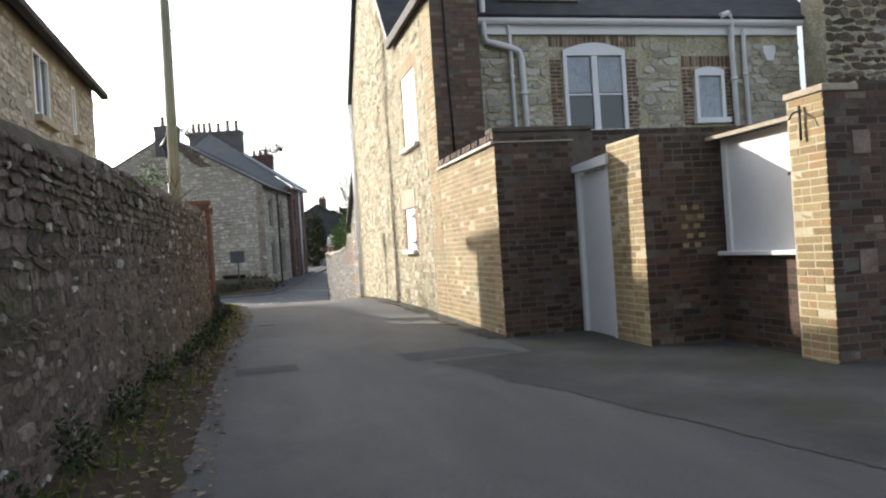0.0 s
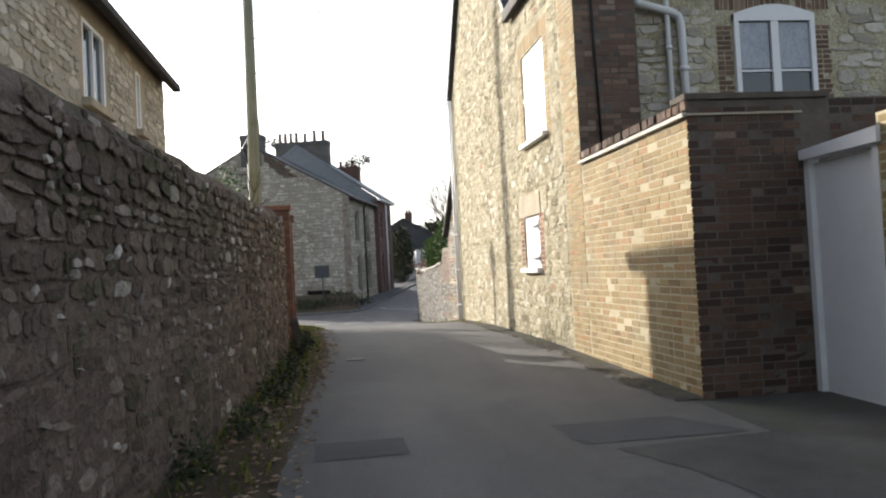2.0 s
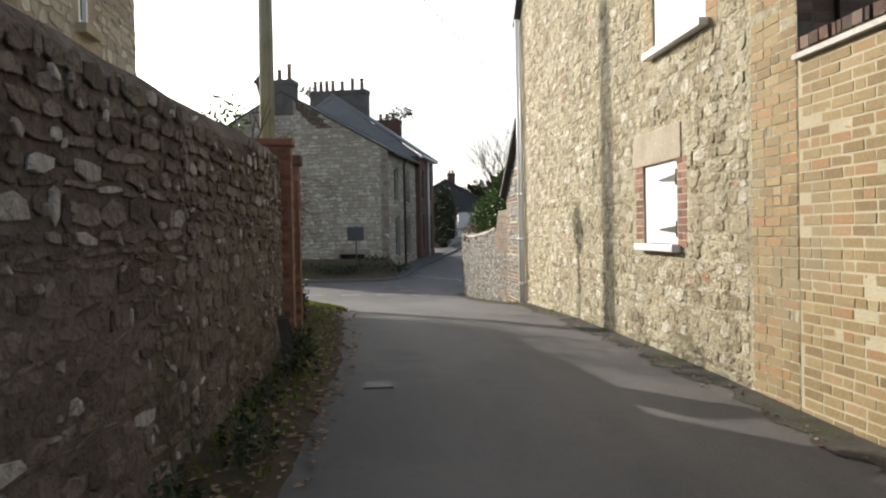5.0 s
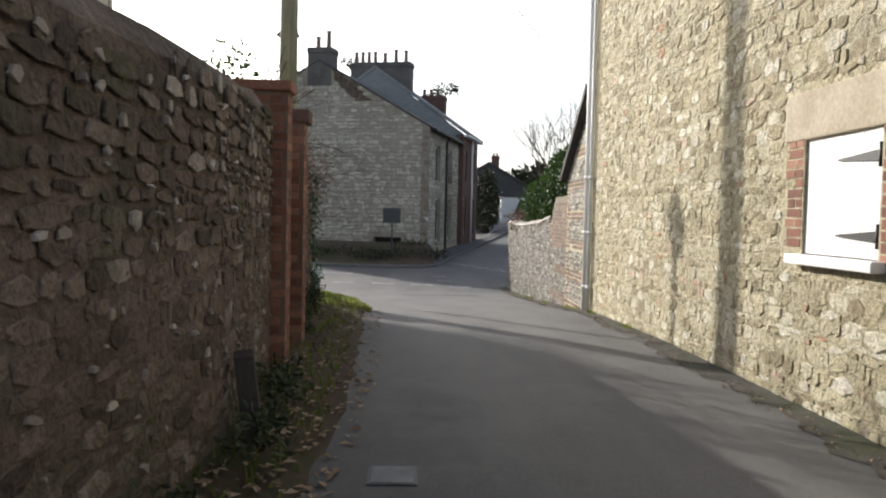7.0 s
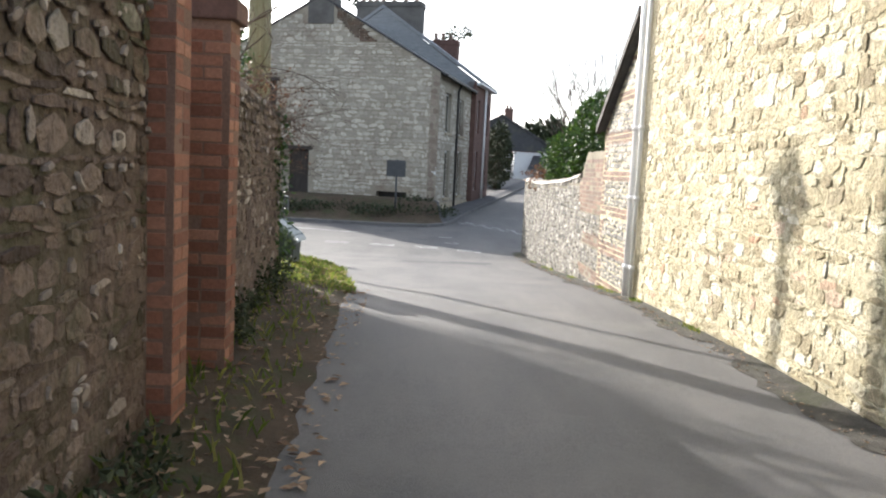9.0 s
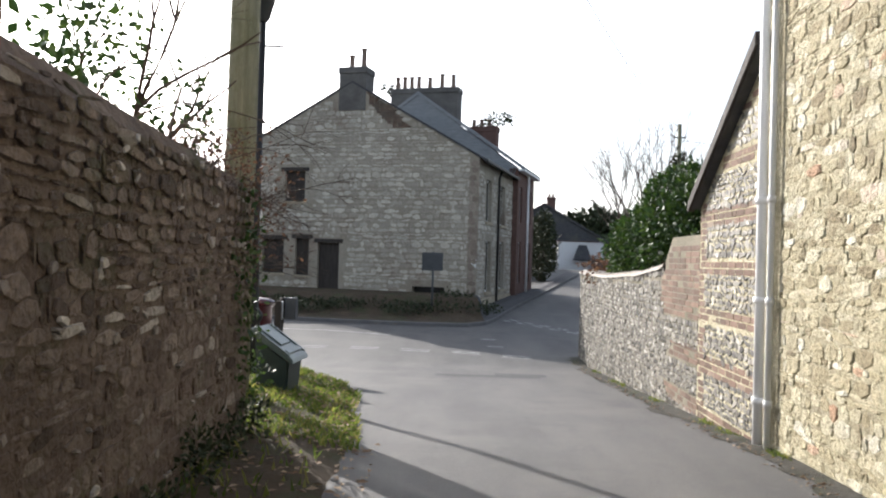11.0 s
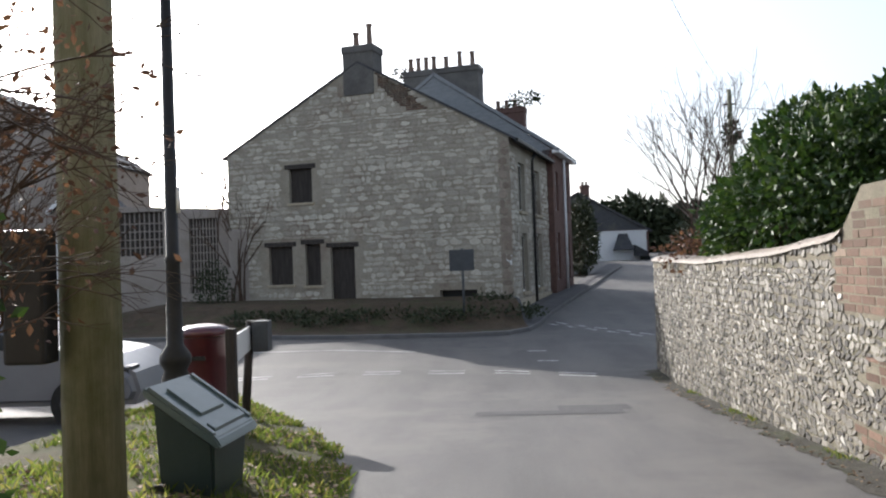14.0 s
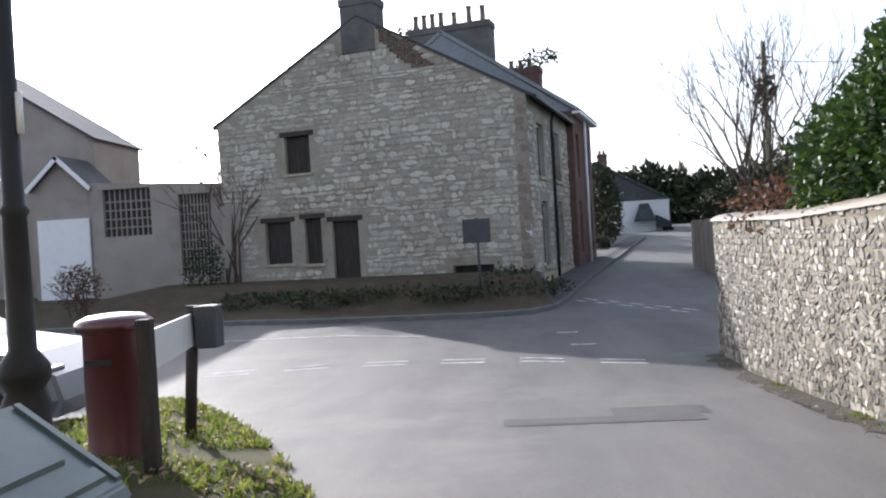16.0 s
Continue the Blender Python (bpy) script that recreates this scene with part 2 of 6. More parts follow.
LEAF_DRY = surface("dry_leaf", [(0.0, (0.12, 0.07, 0.04)), (1.0, (0.32, 0.24, 0.16))], pick="island", rough=0.8, bump=0, grain=0.1)
TWIG = surface("twig", [(0.3, (0.06, 0.04, 0.03)), (0.7, (0.11, 0.08, 0.06))], 8, 40, 0.9, 0.3, 0.004)
LINE_PAINT = surface("road_paint", [(0.35, (0.3, 0.3, 0.3)), (0.65, (0.55, 0.55, 0.54))], 5, 60, 0.7, 0.3, 0.003, stain=((0.12, 0.12, 0.12), 0.9, 4.0))
IRON_COVER = surface("cover_iron", [(0.3, (0.06, 0.058, 0.056)), (0.7, (0.11, 0.107, 0.104))], 8, 60, 0.55, 0.5, 0.005, metal=0.3)
POT = surface("chimney_pot", [(0.3, (0.16, 0.11, 0.09)), (0.7, (0.26, 0.2, 0.16))], 6, 40, 0.9, 0.3, 0.004)
CAR_PAINT = surface("car_paint", [(0.3, (0.15, 0.155, 0.17)), (0.7, (0.19, 0.195, 0.21))], 1, 50, 0.25, 0, 0, grain=0.03, spec=0.6)
RUBBER = surface("rubber", [(0.3, (0.015, 0.015, 0.015)), (0.7, (0.03, 0.03, 0.03))], 4, 60, 0.85, 0.2, 0.003)
SIGN_GREY = surface("sign_back", [(0.3, (0.05, 0.055, 0.06)), (0.7, (0.08, 0.085, 0.09))], 3, 40, 0.55, 0.1, 0.002, grain=0.15)
GLASS = bpy.data.materials.new("window_glass")
GLASS.use_nodes = True
_g = GLASS.node_tree.nodes["Principled BSDF"]
_g.inputs["Base Color"].default_value, _g.inputs["Roughness"].default_value = (0.03, 0.035, 0.04, 1), 0.06
_g.inputs["Specular IOR Level"].default_value = 0.6
CURTAIN = surface("net_curtain", [(0.3, (0.3, 0.33, 0.37)), (0.7, (0.42, 0.45, 0.48))], 12, 40, 0.7, 0.1, 0.003, stretch=(1, 1, 0.6), grain=0.3)


# ---- builders ----
def part(name, bm, material, parent=None, label=""):
    me = bpy.data.meshes.new(name)
    bm.to_mesh(me)
    bm.free()
    me.materials.append(material)
    ob = new(name, me)
    if parent:
        ob.parent = parent
    if label:
        ob["label"] = label
    return ob


def thing(name, label, category, at=None, group="", kind=""):
    ob = new(name)
    ob.empty_display_size = 0.1
    if at is not None:
        ob.matrix_world = at
    return tagged(ob, label, category, group, kind)


def raw(name, verts, faces, material, parent=None, smooth=False):
    me = bpy.data.meshes.new(name)
    me.from_pydata(verts, [], faces)
    me.materials.append(material)
    if smooth:
        me.polygons.foreach_set("use_smooth", [True] * len(me.polygons))
    ob = new(name, me)
    if parent:
        ob.parent = parent
    return ob


def block(bm, x0, x1, y0, y1, z0, z1, bevel=0.0):
    r = bmesh.ops.create_cube(bm, size=1.0, matrix=Matrix.Translation(((x0 + x1) / 2, (y0 + y1) / 2, (z0 + z1) / 2)) @ Matrix.Diagonal((abs(x1 - x0), abs(y1 - y0), abs(z1 - z0), 1)))
    if bevel:
        edges = list({e for v in r["verts"] for e in v.link_edges})
        bmesh.ops.bevel(bm, geom=edges, offset=bevel, segments=2, affect="EDGES", profile=0.6)
    return bm


def solid(x0, x1, y0, y1, z0, z1, bevel=0.0):
    return block(bmesh.new(), x0, x1, y0, y1, z0, z1, bevel)


def tube(points, radii, sides=8, cap=True):
    """A round bar through points; radii: one for all or one each."""
    bm = bmesh.new()
    pts = [Vector(p) for p in points]
    if isinstance(radii, (int, float)):
        radii = [radii] * len(pts)
    rings = []
    for i, p in enumerate(pts):
        d = (pts[min(i + 1, len(pts) - 1)] - pts[max(i - 1, 0)]).normalized()
        side = d.cross(Vector((0, 0, 1)) if abs(d.z) < 0.9 else Vector((1, 0, 0))).normalized()
        up = side.cross(d)
        rings.append([bm.verts.new(p + (side * math.cos(a) + up * math.sin(a)) * radii[i]) for a in (2 * math.pi * k / sides for k in range(sides))])
    for a, b in zip(rings, rings[1:]):
        for k in range(sides):
            bm.faces.new((a[k], a[(k + 1) % sides], b[(k + 1) % sides], b[k])).smooth = True
    if cap:
        bm.faces.new(rings[0])
        bm.faces.new(rings[-1][::-1])
    bmesh.ops.recalc_face_normals(bm, faces=bm.faces)
    return bm


def lathe(profile, sides=24, at=(0, 0, 0)):
    bm = bmesh.new()
    rings = [[bm.verts.new((at[0] + r * math.cos(2 * math.pi * k / sides), at[1] + r * math.sin(2 * math.pi * k / sides), at[2] + z)) for k in range(sides)] for r, z in profile]
    for a, b in zip(rings, rings[1:]):
        for k in range(sides):
            bm.faces.new((a[k], a[(k + 1) % sides], b[(k + 1) % sides], b[k])).smooth = True
    bm.faces.new(rings[0][::-1])
    bm.faces.new(rings[-1])
    return bm


def prism(outline, axis, a, b):
    """An outline (two coordinates) pushed along the axis from a to b."""
    bm = bmesh.new()
    put = {"x": lambda u, v, w: (w, u, v), "y": lambda u, v, w: (u, w, v), "z": lambda u, v, w: (u, v, w)}[axis]
    lo, hi = ([bm.verts.new(put(u, v, w)) for u, v in outline] for w in (a, b))
    n = len(outline)
    bm.faces.new(lo)
    bm.faces.new(hi[::-1])
    for i in range(n):
        bm.faces.new((lo[i], hi[i], hi[(i + 1) % n], lo[(i + 1) % n]))
    bmesh.ops.recalc_face_normals(bm, faces=bm.faces)
    return bm


def curve(table):
    xs, zs = [p[0] for p in table], [p[1] for p in table]
    return lambda v: float(np.interp(v, xs, zs))


class Face:
    """An upright wall face: a point along it is origin + u * s, n points out of it."""

    def __init__(self, origin, u, n):
        self.o, self.u, self.n = Vector(origin), Vector(u).normalized(), Vector(n).normalized()

    def at(self, s, z, d=0.0):
        p = self.o + self.u * s + self.n * d
        return Vector((p.x, p.y, self.o.z + z))


def wall(name, face, cuts, bottom, top, thick, material, holes=(), parent=None):
    """A wall in upright strips between the cuts, with its holes (s0, s1, z0, z1) cut right through."""
    cuts = sorted({*cuts, *(h[0] for h in holes), *(h[1] for h in holes)})
    bm = bmesh.new()
    for a, b in zip(cuts, cuts[1:]):
        mid = (a + b) / 2
        spans, low = [], (bottom(a), bottom(b))
        for h in sorted((h for h in holes if h[0] < mid < h[1]), key=lambda h: h[2]):
            spans.append((low, (h[2], h[2])))
            low = (h[3], h[3])
        spans.append((low, (top(a + 1e-4), top(b - 1e-4))))
        for (la, lb), (ha, hb) in spans:
            v = [bm.verts.new(face.at(s, z, d)) for d in (0, -thick) for s, z in ((a, la), (b, lb), (b, hb), (a, ha))]
            for f in ((0, 1, 2, 3), (7, 6, 5, 4), (0, 4, 5, 1), (1, 5, 6, 2), (2, 6, 7, 3), (3, 7, 4, 0)):
                bm.faces.new([v[i] for i in f])
    bmesh.ops.remove_doubles(bm, verts=bm.verts, dist=1e-4)
    bmesh.ops.recalc_face_normals(bm, faces=bm.faces)
    return part(name, bm, material, parent)


def unit_pieces(count, sides, rough, seed):
    """Unit stones or bricks: a front face of a few uneven corners, chamfered, with a skirt behind."""
    rnd, made = random.Random(seed), []
    for _ in range(count):
        if sides == 4:
            ring = [(-0.5, -0.5), (0.5, -0.5), (0.5, 0.5), (-0.5, 0.5)]
        else:
            ring = []
            for k in range(sides):
                a = 2 * math.pi * (k + 0.5) / sides
                c, s = math.cos(a), math.sin(a)
                m = max(abs(c), abs(s)) ** 0.8
                ring.append((0.5 * c / m, 0.5 * s / m))
        ring = [(x + rnd.uniform(-rough, rough), y + rnd.uniform(-rough, rough)) for x, y in ring]
        ch = 0.9 if sides > 4 else 0.96
        v = [(x, 0.0, y) for x, y in ring] + [(x, 0.55, y) for x, y in ring]
        v += [(x * ch, 1.0 + rnd.uniform(-4, 2) * rough, y * (ch if sides > 4 else 0.92)) for x, y in ring]
        n = len(ring)
        f = []
        for lay in (0, n):
            f += [(lay + i, lay + (i + 1) % n, lay + n + (i + 1) % n, lay + n + i) for i in range(n)]
        f.append(tuple(range(2 * n, 3 * n)))
        made.append((v, f))
    return made


STONES, BRICKS, COBBLES = unit_pieces(14, 6, 0.11, 3), unit_pieces(4, 4, 0.025, 4), unit_pieces(8, 6, 0.1, 5)


def masonry(name, face, s0, s1, bottom, top, size, mats, parent, kind="stone", gap=0.018, proud=0.03, uneven=0.35, holes=(), singles=0, near=None, seed=1, skip=None):
    """Courses of pieces on a face. The first ones inside near (s0, s1, z0, z1) are objects of their own, the rest one joined part."""
    shapes = {"stone": STONES, "brick": BRICKS, "flint": COBBLES}[kind]
    rnd, meshes = random.Random(seed), []
    if singles:
        for v, f in shapes:
            me = bpy.data.meshes.new(name)
            me.from_pydata(v, [], f)
            me.materials.append(mats[0])
            meshes.append(me)
    verts, faces, made = [], [], 0
    z, row = min(bottom(s0 + (s1 - s0) * k / 40) for k in range(41)), 0
    zmax = max(top(s0 + (s1 - s0) * k / 60) for k in range(61))
    arr = [np.array(v) for v, _ in shapes]
    while z < zmax:
        h = size[1] * (1 + rnd.uniform(-uneven, uneven) * (0 if kind == "brick" else 1))
        s = s0 - rnd.uniform(0, size[0]) if kind != "brick" else s0 - (size[0] / 2 if row % 2 else 0)
        while s < s1:
            w = size[0] * (1 + rnd.uniform(-uneven, uneven) * (0.06 if kind == "brick" else 1.3))
            if kind == "brick" and rnd.random() < 0.3:
                w *= 0.5
            a, b, lift = max(s, s0), min(s + w, s1), (rnd.uniform(-0.16, 0.16) * h if kind != "brick" else 0)
            s += w
            m, zc = (a + b) / 2, z + h / 2 + lift
            if b - a < 0.25 * size[0] or zc - h * 0.3 < bottom(m) or zc + h * 0.4 > top(m):
                continue
            if any(a < q[1] and b > q[0] and zc - h / 2 < q[3] and zc + h / 2 > q[2] for q in holes) or (skip and skip(m, zc)):
                continue
            i = rnd.randrange(len(shapes))
            tilt = rnd.uniform(-0.14, 0.14) if kind == "stone" else rnd.uniform(-0.7, 0.7) if kind == "flint" else rnd.uniform(-0.006, 0.006)
            c, sn, d = math.cos(tilt), math.sin(tilt), proud * rnd.uniform(0.5, 1.25)
            hh = (h if kind == "brick" else h * rnd.uniform(0.85, 1.12)) - gap
            ww = b - a - gap
            p = face.at(m, zc, -0.004)
            ux, uz = face.u * c + Vector((0, 0, sn)), Vector((0, 0, c)) - face.u * sn
            M = Matrix(((ux.x * ww, face.n.x * d, uz.x * hh, p.x), (ux.y * ww, face.n.y * d, uz.y * hh, p.y), (ux.z * ww, face.n.z * d, uz.z * hh, p.z), (0, 0, 0, 1)))
            if made < singles and (near is None or (near[0] < m < near[1] and near[2] < zc < near[3])):
                made += 1
                ob = new({"flint": "flint", "brick": "brick"}.get(kind, "stone"), meshes[i])
                ob.parent = parent
                ob.matrix_basis = M
            else:
                base = len(verts)
                q = arr[i] @ np.array(M.to_3x3()).T + np.array(p)
                verts += [tuple(v) for v in q]
                faces += [tuple(base + k for k in f) for f in shapes[i][1]]
        z += h
        row += 1
    if verts:
        ob = raw(name, verts, faces, mats[1], parent)
        ob["kind"] = "stuff"


# ---- ground ----
GROUND = [(-600, 0.0), (-40, 0.0), (-9, 0.04), (-4, 0.08), (0, 0.13), (5.3, 0.2), (9, 0.17), (12, 0.08), (15, -0.13), (18.2, -0.35), (22, -0.58), (27.5, -0.5), (32, -0.42), (42, 0.0), (62, 1.1), (95, 1.8), (300, 3.0), (900, 3.0)]
land = curve(GROUND)


def rows_between(a, b, step):
    n = max(1, round((b - a) / step))
    return [a + (b - a) * k / n for k in range(n)]


gx = [-900, -300, -100] + rows_between(-40, 40, 2.0) + [40, 100, 300, 900]
gy = [-600, -200, -100] + rows_between(-40, 100, 0.5) + [100, 140, 200, 300, 600, 900]
ground = raw("ground", [(x, y, land(y)) for y in gy for x in gx],
             [(j * len(gx) + i, j * len(gx) + i + 1, (j + 1) * len(gx) + i + 1, (j + 1) * len(gx) + i) for j in range(len(gy) - 1) for i in range(len(gx) - 1)], ASPHALT, smooth=True)
tagged(ground, "worn grey asphalt lane and road with pale wheel tracks", "road", kind="structure")


def sheet(name, material, y0, y1, left, right, lift, step=0.3, across=4, hump=None, parent=None):
    """A strip that lies on the ground between two side lines x = left(y), right(y)."""
    ys = rows_between(y0, y1, step) + [y1]
    v, f = [], []
    for y in ys:
        a, b = left(y), right(y)
        for k in range(across + 1):
            q = k / across
            x = a + (b - a) * q
            v.append((x, y, land(y) + lift + (hump(x, y, q) if hump else 0)))
    n = across + 1
    for j in range(len(ys) - 1):
        f += [(j * n + k, j * n + k + 1, (j + 1) * n + k + 1, (j + 1) * n + k) for k in range(across)]
    return raw(name, v, f, material, parent, smooth=True)


# left roadside wall line and verge line
wall_x = curve([(-30, -4.6), (-14, -4.25), (-3, -4.05), (-1, -3.95), (2, -3.78), (4.5, -3.7), (7.1, -3.88), (7.75, -3.95), (9, -4.06), (12, -4.25), (40, -4.25)])
edge_x = curve([(-30, -3.7), (-9, -3.45), (0, -3.37), (5.7, -3.15), (8.8, -3.27), (12, -3.42), (14, -3.72), (15.5, -3.9), (17.2, -4.35), (18.7, -5.1), (20.2, -6.0), (21.2, -7.1)])
rough_n = lambda x, y, s=1.0: noise.noise(Vector((x * s, y * s, 3.1)))
verge_1 = sheet("verge_1", EARTH, -20, 11.9, lambda y: wall_x(y) - 0.05, lambda y: edge_x(y) + 0.06 * rough_n(0, y, 3), 0.0, 0.15, 8,
                lambda x, y, q: 0.14 * (1 - q) ** 0.7 + 0.03 * rough_n(x, y, 5) * (1 - q) - 0.01 * q)
tagged(verge_1, "narrow earth verge with moss and leaf litter", "verge", kind="structure")
verge_2 = sheet("verge_2", GRASS_GROUND, 11.9, 21.2, lambda y: min(-6.9, edge_x(y) - 0.3), lambda y: edge_x(y) + 0.05 * rough_n(0, y, 3), 0.0, 0.15, 16,
                lambda x, y, q: 0.22 * min(1, (1 - q) * 2.2) ** 0.8 * min(1, (21.3 - y) / 1.2) + 0.03 * rough_n(x, y, 4) * (1 - q))
tagged(verge_2, "raised grass verge at the road junction", "verge", kind="structure")


def on_verge(x, y):
    if y < 11.9:
        q = (x - wall_x(y)) / (edge_x(y) - wall_x(y))
        return land(y) + 0.14 * max(0.0, 1 - q) ** 0.7
    q = (x + 6.9) / (edge_x(y) + 6.9) if edge_x(y) > -6.6 else 0.5
    return land(y) + 0.22 * min(1, max(0, (1 - q)) * 2.2) ** 0.8 * min(1, max(0, (21.3 - y) / 1.2))


foot_dirt = sheet("foot_dirt", GUTTER_DIRT, 0.0, 23.6, lambda y: -0.24 - 0.14 * rough_n(7, y, 0.7) - 0.14 * rough_n(9, y, 4.5), lambda y: 0.02, 0.006, 0.1, 4, lambda x, y, q: 0.02 * q * q)
tagged(foot_dirt, "damp mossy grit along the foot of the walls", "gutter dirt", kind="structure")

# Shaded ground before the yard gate, laid as a darker sheet.
yard_apron = sheet("yard_apron", YARD_SHADE, -6.5, -0.02, lambda y: -0.12 if y > -1.25 else -1.32 - 0.27 * (y + 1.0) + 0.09 * rough_n(11, y, 1.5) + 0.05 * rough_n(11, y, 6), lambda y: 3.0 if y < -3.6 else 1.9 if y < -1.75 else 1.1, 0.005, 0.1, 6)
tagged(yard_apron, "asphalt before the yard gate, coloured darker as the yard's shade", "apron", kind="structure")

# kerbed bank before the old house
kerb_pts = [(-40, 31.5), (-10.3, 30.5), (-6.9, 29.8), (-3.65, 29.55), (-2.5, 29.75), (-1.9, 30.6), (-1.55, 32), (-1.1, 34.3), (-0.2, 38), (0.85, 42.2), (5.0, 58)]
house_q = Matrix.Translation((-2.216, 34.89, 0)) @ Matrix.Rotation(radians(-14.36), 4, "Z")

# ---- right: garden wall ----
gate_wall = thing("garden_wall", "sunlit brown brick garden wall with a pale string course", "wall", kind="structure")
side = Face((0, 0, 0), (0, 1, 0), (-1, 0, 0))
front = Face((0, 0, 0), (1, 0, 0), (0, -1, 0))
low = lambda s: land(s) - 0.1
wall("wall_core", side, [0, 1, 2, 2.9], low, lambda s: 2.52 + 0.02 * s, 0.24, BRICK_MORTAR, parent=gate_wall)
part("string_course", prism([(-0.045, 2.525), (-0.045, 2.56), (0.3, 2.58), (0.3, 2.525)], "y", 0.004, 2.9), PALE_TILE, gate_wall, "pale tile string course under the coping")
wall("coping_core", side, [0, 2.9], lambda s: 2.58, lambda s: 2.67, 0.24, DARK_OR_SHADED_MORTAR, parent=gate_wall)

front_wall = thing("gate_wall", "weathered brick wall beside the white gate, shade painted in its dark colour", "wall", kind="structure")
wall("wall_core", Face((0.24, 0, 0), (1, 0, 0), (0, -1, 0)), [0, 1.06], lambda s: 0.0, lambda s: 2.66, 0.24, DARK_OR_SHADED_MORTAR, parent=front_wall)
# Dark plate that colours the shaded front over the pale corner mortar.
part("corner_face", solid(0.004, 0.24, -0.001, 0.0, 0.0, 2.66), DARK_OR_SHADED_MORTAR, front_wall)
part("coping", solid(-0.03, 1.3, -0.03, 0.27, 2.665, 2.72, 0.008), DARK_OR_SHADED_MORTAR, front_wall, "dark mortar-coloured coping")
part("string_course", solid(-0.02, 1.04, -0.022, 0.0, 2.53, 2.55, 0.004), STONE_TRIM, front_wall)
back_wall = thing("yard_wall", "brick wall behind the yard, coloured dark as a shaded front", "wall", kind="structure")
wall("wall_core", Face((1.3, 0.0, 0), (1, 0, 0), (0, -1, 0)), [0, 7.5], lambda s: 0.0, lambda s: 2.66, 0.24, DARK_OR_SHADED_MORTAR, parent=back_wall)

# gate in its own return wall, facing the lane
gate = thing("garden_gate", "white painted plank garden gate, closed, in a white frame", "gate", at=pose(1.05, 0, 0))
part("leaf", solid(0.03, 0.07, -0.86, -0.08, 0.1, 2.08, 0.004), WHITE, gate)
part("post", solid(-0.02, 0.08, -0.075, -0.003, 0.05, 2.14, 0.005), WHITE, gate)
part("post", solid(-0.02, 0.08, -0.935, -0.865, 0.05, 2.14, 0.005), WHITE, gate)
part("head", prism([(-0.98, 2.12), (0.0, 2.12), (0.0, 2.2), (-0.98, 2.24)], "x", -0.06, 0.1), WHITE, gate)
pier = thing("gate_pier", "brick pier beside the gate, sunlit side paler, front coloured dark for shade", "pier", kind="structure")
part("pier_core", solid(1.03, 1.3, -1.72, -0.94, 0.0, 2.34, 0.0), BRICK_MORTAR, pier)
# Pale core for the lit side; this plate paints the front as shaded.
part("front_face", solid(1.032, 1.3, -1.721, -1.72, 0.0, 2.34), DARK_OR_SHADED_MORTAR, pier)
step_wall = thing("step_wall", "brick wall with pale header bricks, shade painted in its dark colour", "wall", kind="structure")
part("wall_core", solid(1.3, 2.1, -1.72, -1.5, 0.0, 2.34), DARK_OR_SHADED_MORTAR, step_wall)

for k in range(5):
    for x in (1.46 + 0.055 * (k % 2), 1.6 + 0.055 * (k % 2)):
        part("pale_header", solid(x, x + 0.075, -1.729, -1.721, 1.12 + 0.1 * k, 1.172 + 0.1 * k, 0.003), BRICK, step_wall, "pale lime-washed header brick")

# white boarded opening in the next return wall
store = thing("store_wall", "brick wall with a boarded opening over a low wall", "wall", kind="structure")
part("wall_core", solid(1.86, 2.1, -3.1, -1.72, 0.0, 1.02), DARK_OR_SHADED_MORTAR, store)
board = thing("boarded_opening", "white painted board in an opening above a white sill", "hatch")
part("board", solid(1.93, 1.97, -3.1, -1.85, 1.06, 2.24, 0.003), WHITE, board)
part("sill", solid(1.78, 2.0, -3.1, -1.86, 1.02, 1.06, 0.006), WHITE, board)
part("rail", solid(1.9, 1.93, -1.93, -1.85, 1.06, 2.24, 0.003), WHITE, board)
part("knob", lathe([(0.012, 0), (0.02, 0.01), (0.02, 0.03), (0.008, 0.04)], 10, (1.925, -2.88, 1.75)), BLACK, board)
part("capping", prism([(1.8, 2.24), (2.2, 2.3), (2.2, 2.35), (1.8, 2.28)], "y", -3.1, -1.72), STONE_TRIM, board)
end_pier = thing("end_pier", "tall brick pier with a sunlit lime-streaked side, front coloured dark for shade", "pier", kind="structure")
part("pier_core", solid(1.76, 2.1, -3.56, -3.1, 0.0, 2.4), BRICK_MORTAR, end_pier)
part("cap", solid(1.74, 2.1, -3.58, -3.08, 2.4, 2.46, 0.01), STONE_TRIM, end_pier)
# Shaded front of the end pier, painted as a thin dark plate.
part("front_face", solid(1.762, 2.1, -3.561, -3.56, 0.0, 2.4), DARK_OR_SHADED_MORTAR, end_pier)
bracket = thing("iron_bracket", "small black wrought iron bracket on the pier", "bracket")
part("stay", tube([(1.73, -3.3, 2.02), (1.73, -3.3, 2.32)], 0.012, 6), BLACK, bracket)
part("arm", tube([(1.75, -3.3, 2.28), (1.66, -3.3, 2.26), (1.62, -3.3, 2.2)], 0.009, 6), BLACK, bracket)
front_2 = thing("street_wall", "brick street wall with soldier-laid red patches, coloured dark for shade", "wall", kind="structure")
part("wall_core", solid(2.1, 9.0, -3.56, -3.3, 0.0, 2.48), DARK_OR_SHADED_MORTAR, front_2)

for z in (1.86, 0.84):
    part("patch", solid(2.02, 2.2, -3.571, -3.561, z, z + 0.2, 0.004), POT, front_2, "square patch of red brick")

# ---- right: stone house ----
stone_house = thing("stone_house", "tall rubble stone house with brick quoins and white shutters", "house")
S0, S1 = 2.91, 14.6
house_top = curve([(2.9, 5.42), (6.1, 5.46), (6.14, 5.5), (9.43, 9.0), (12.72, 5.5), (12.73, 3.5), (14.6, 2.26)])
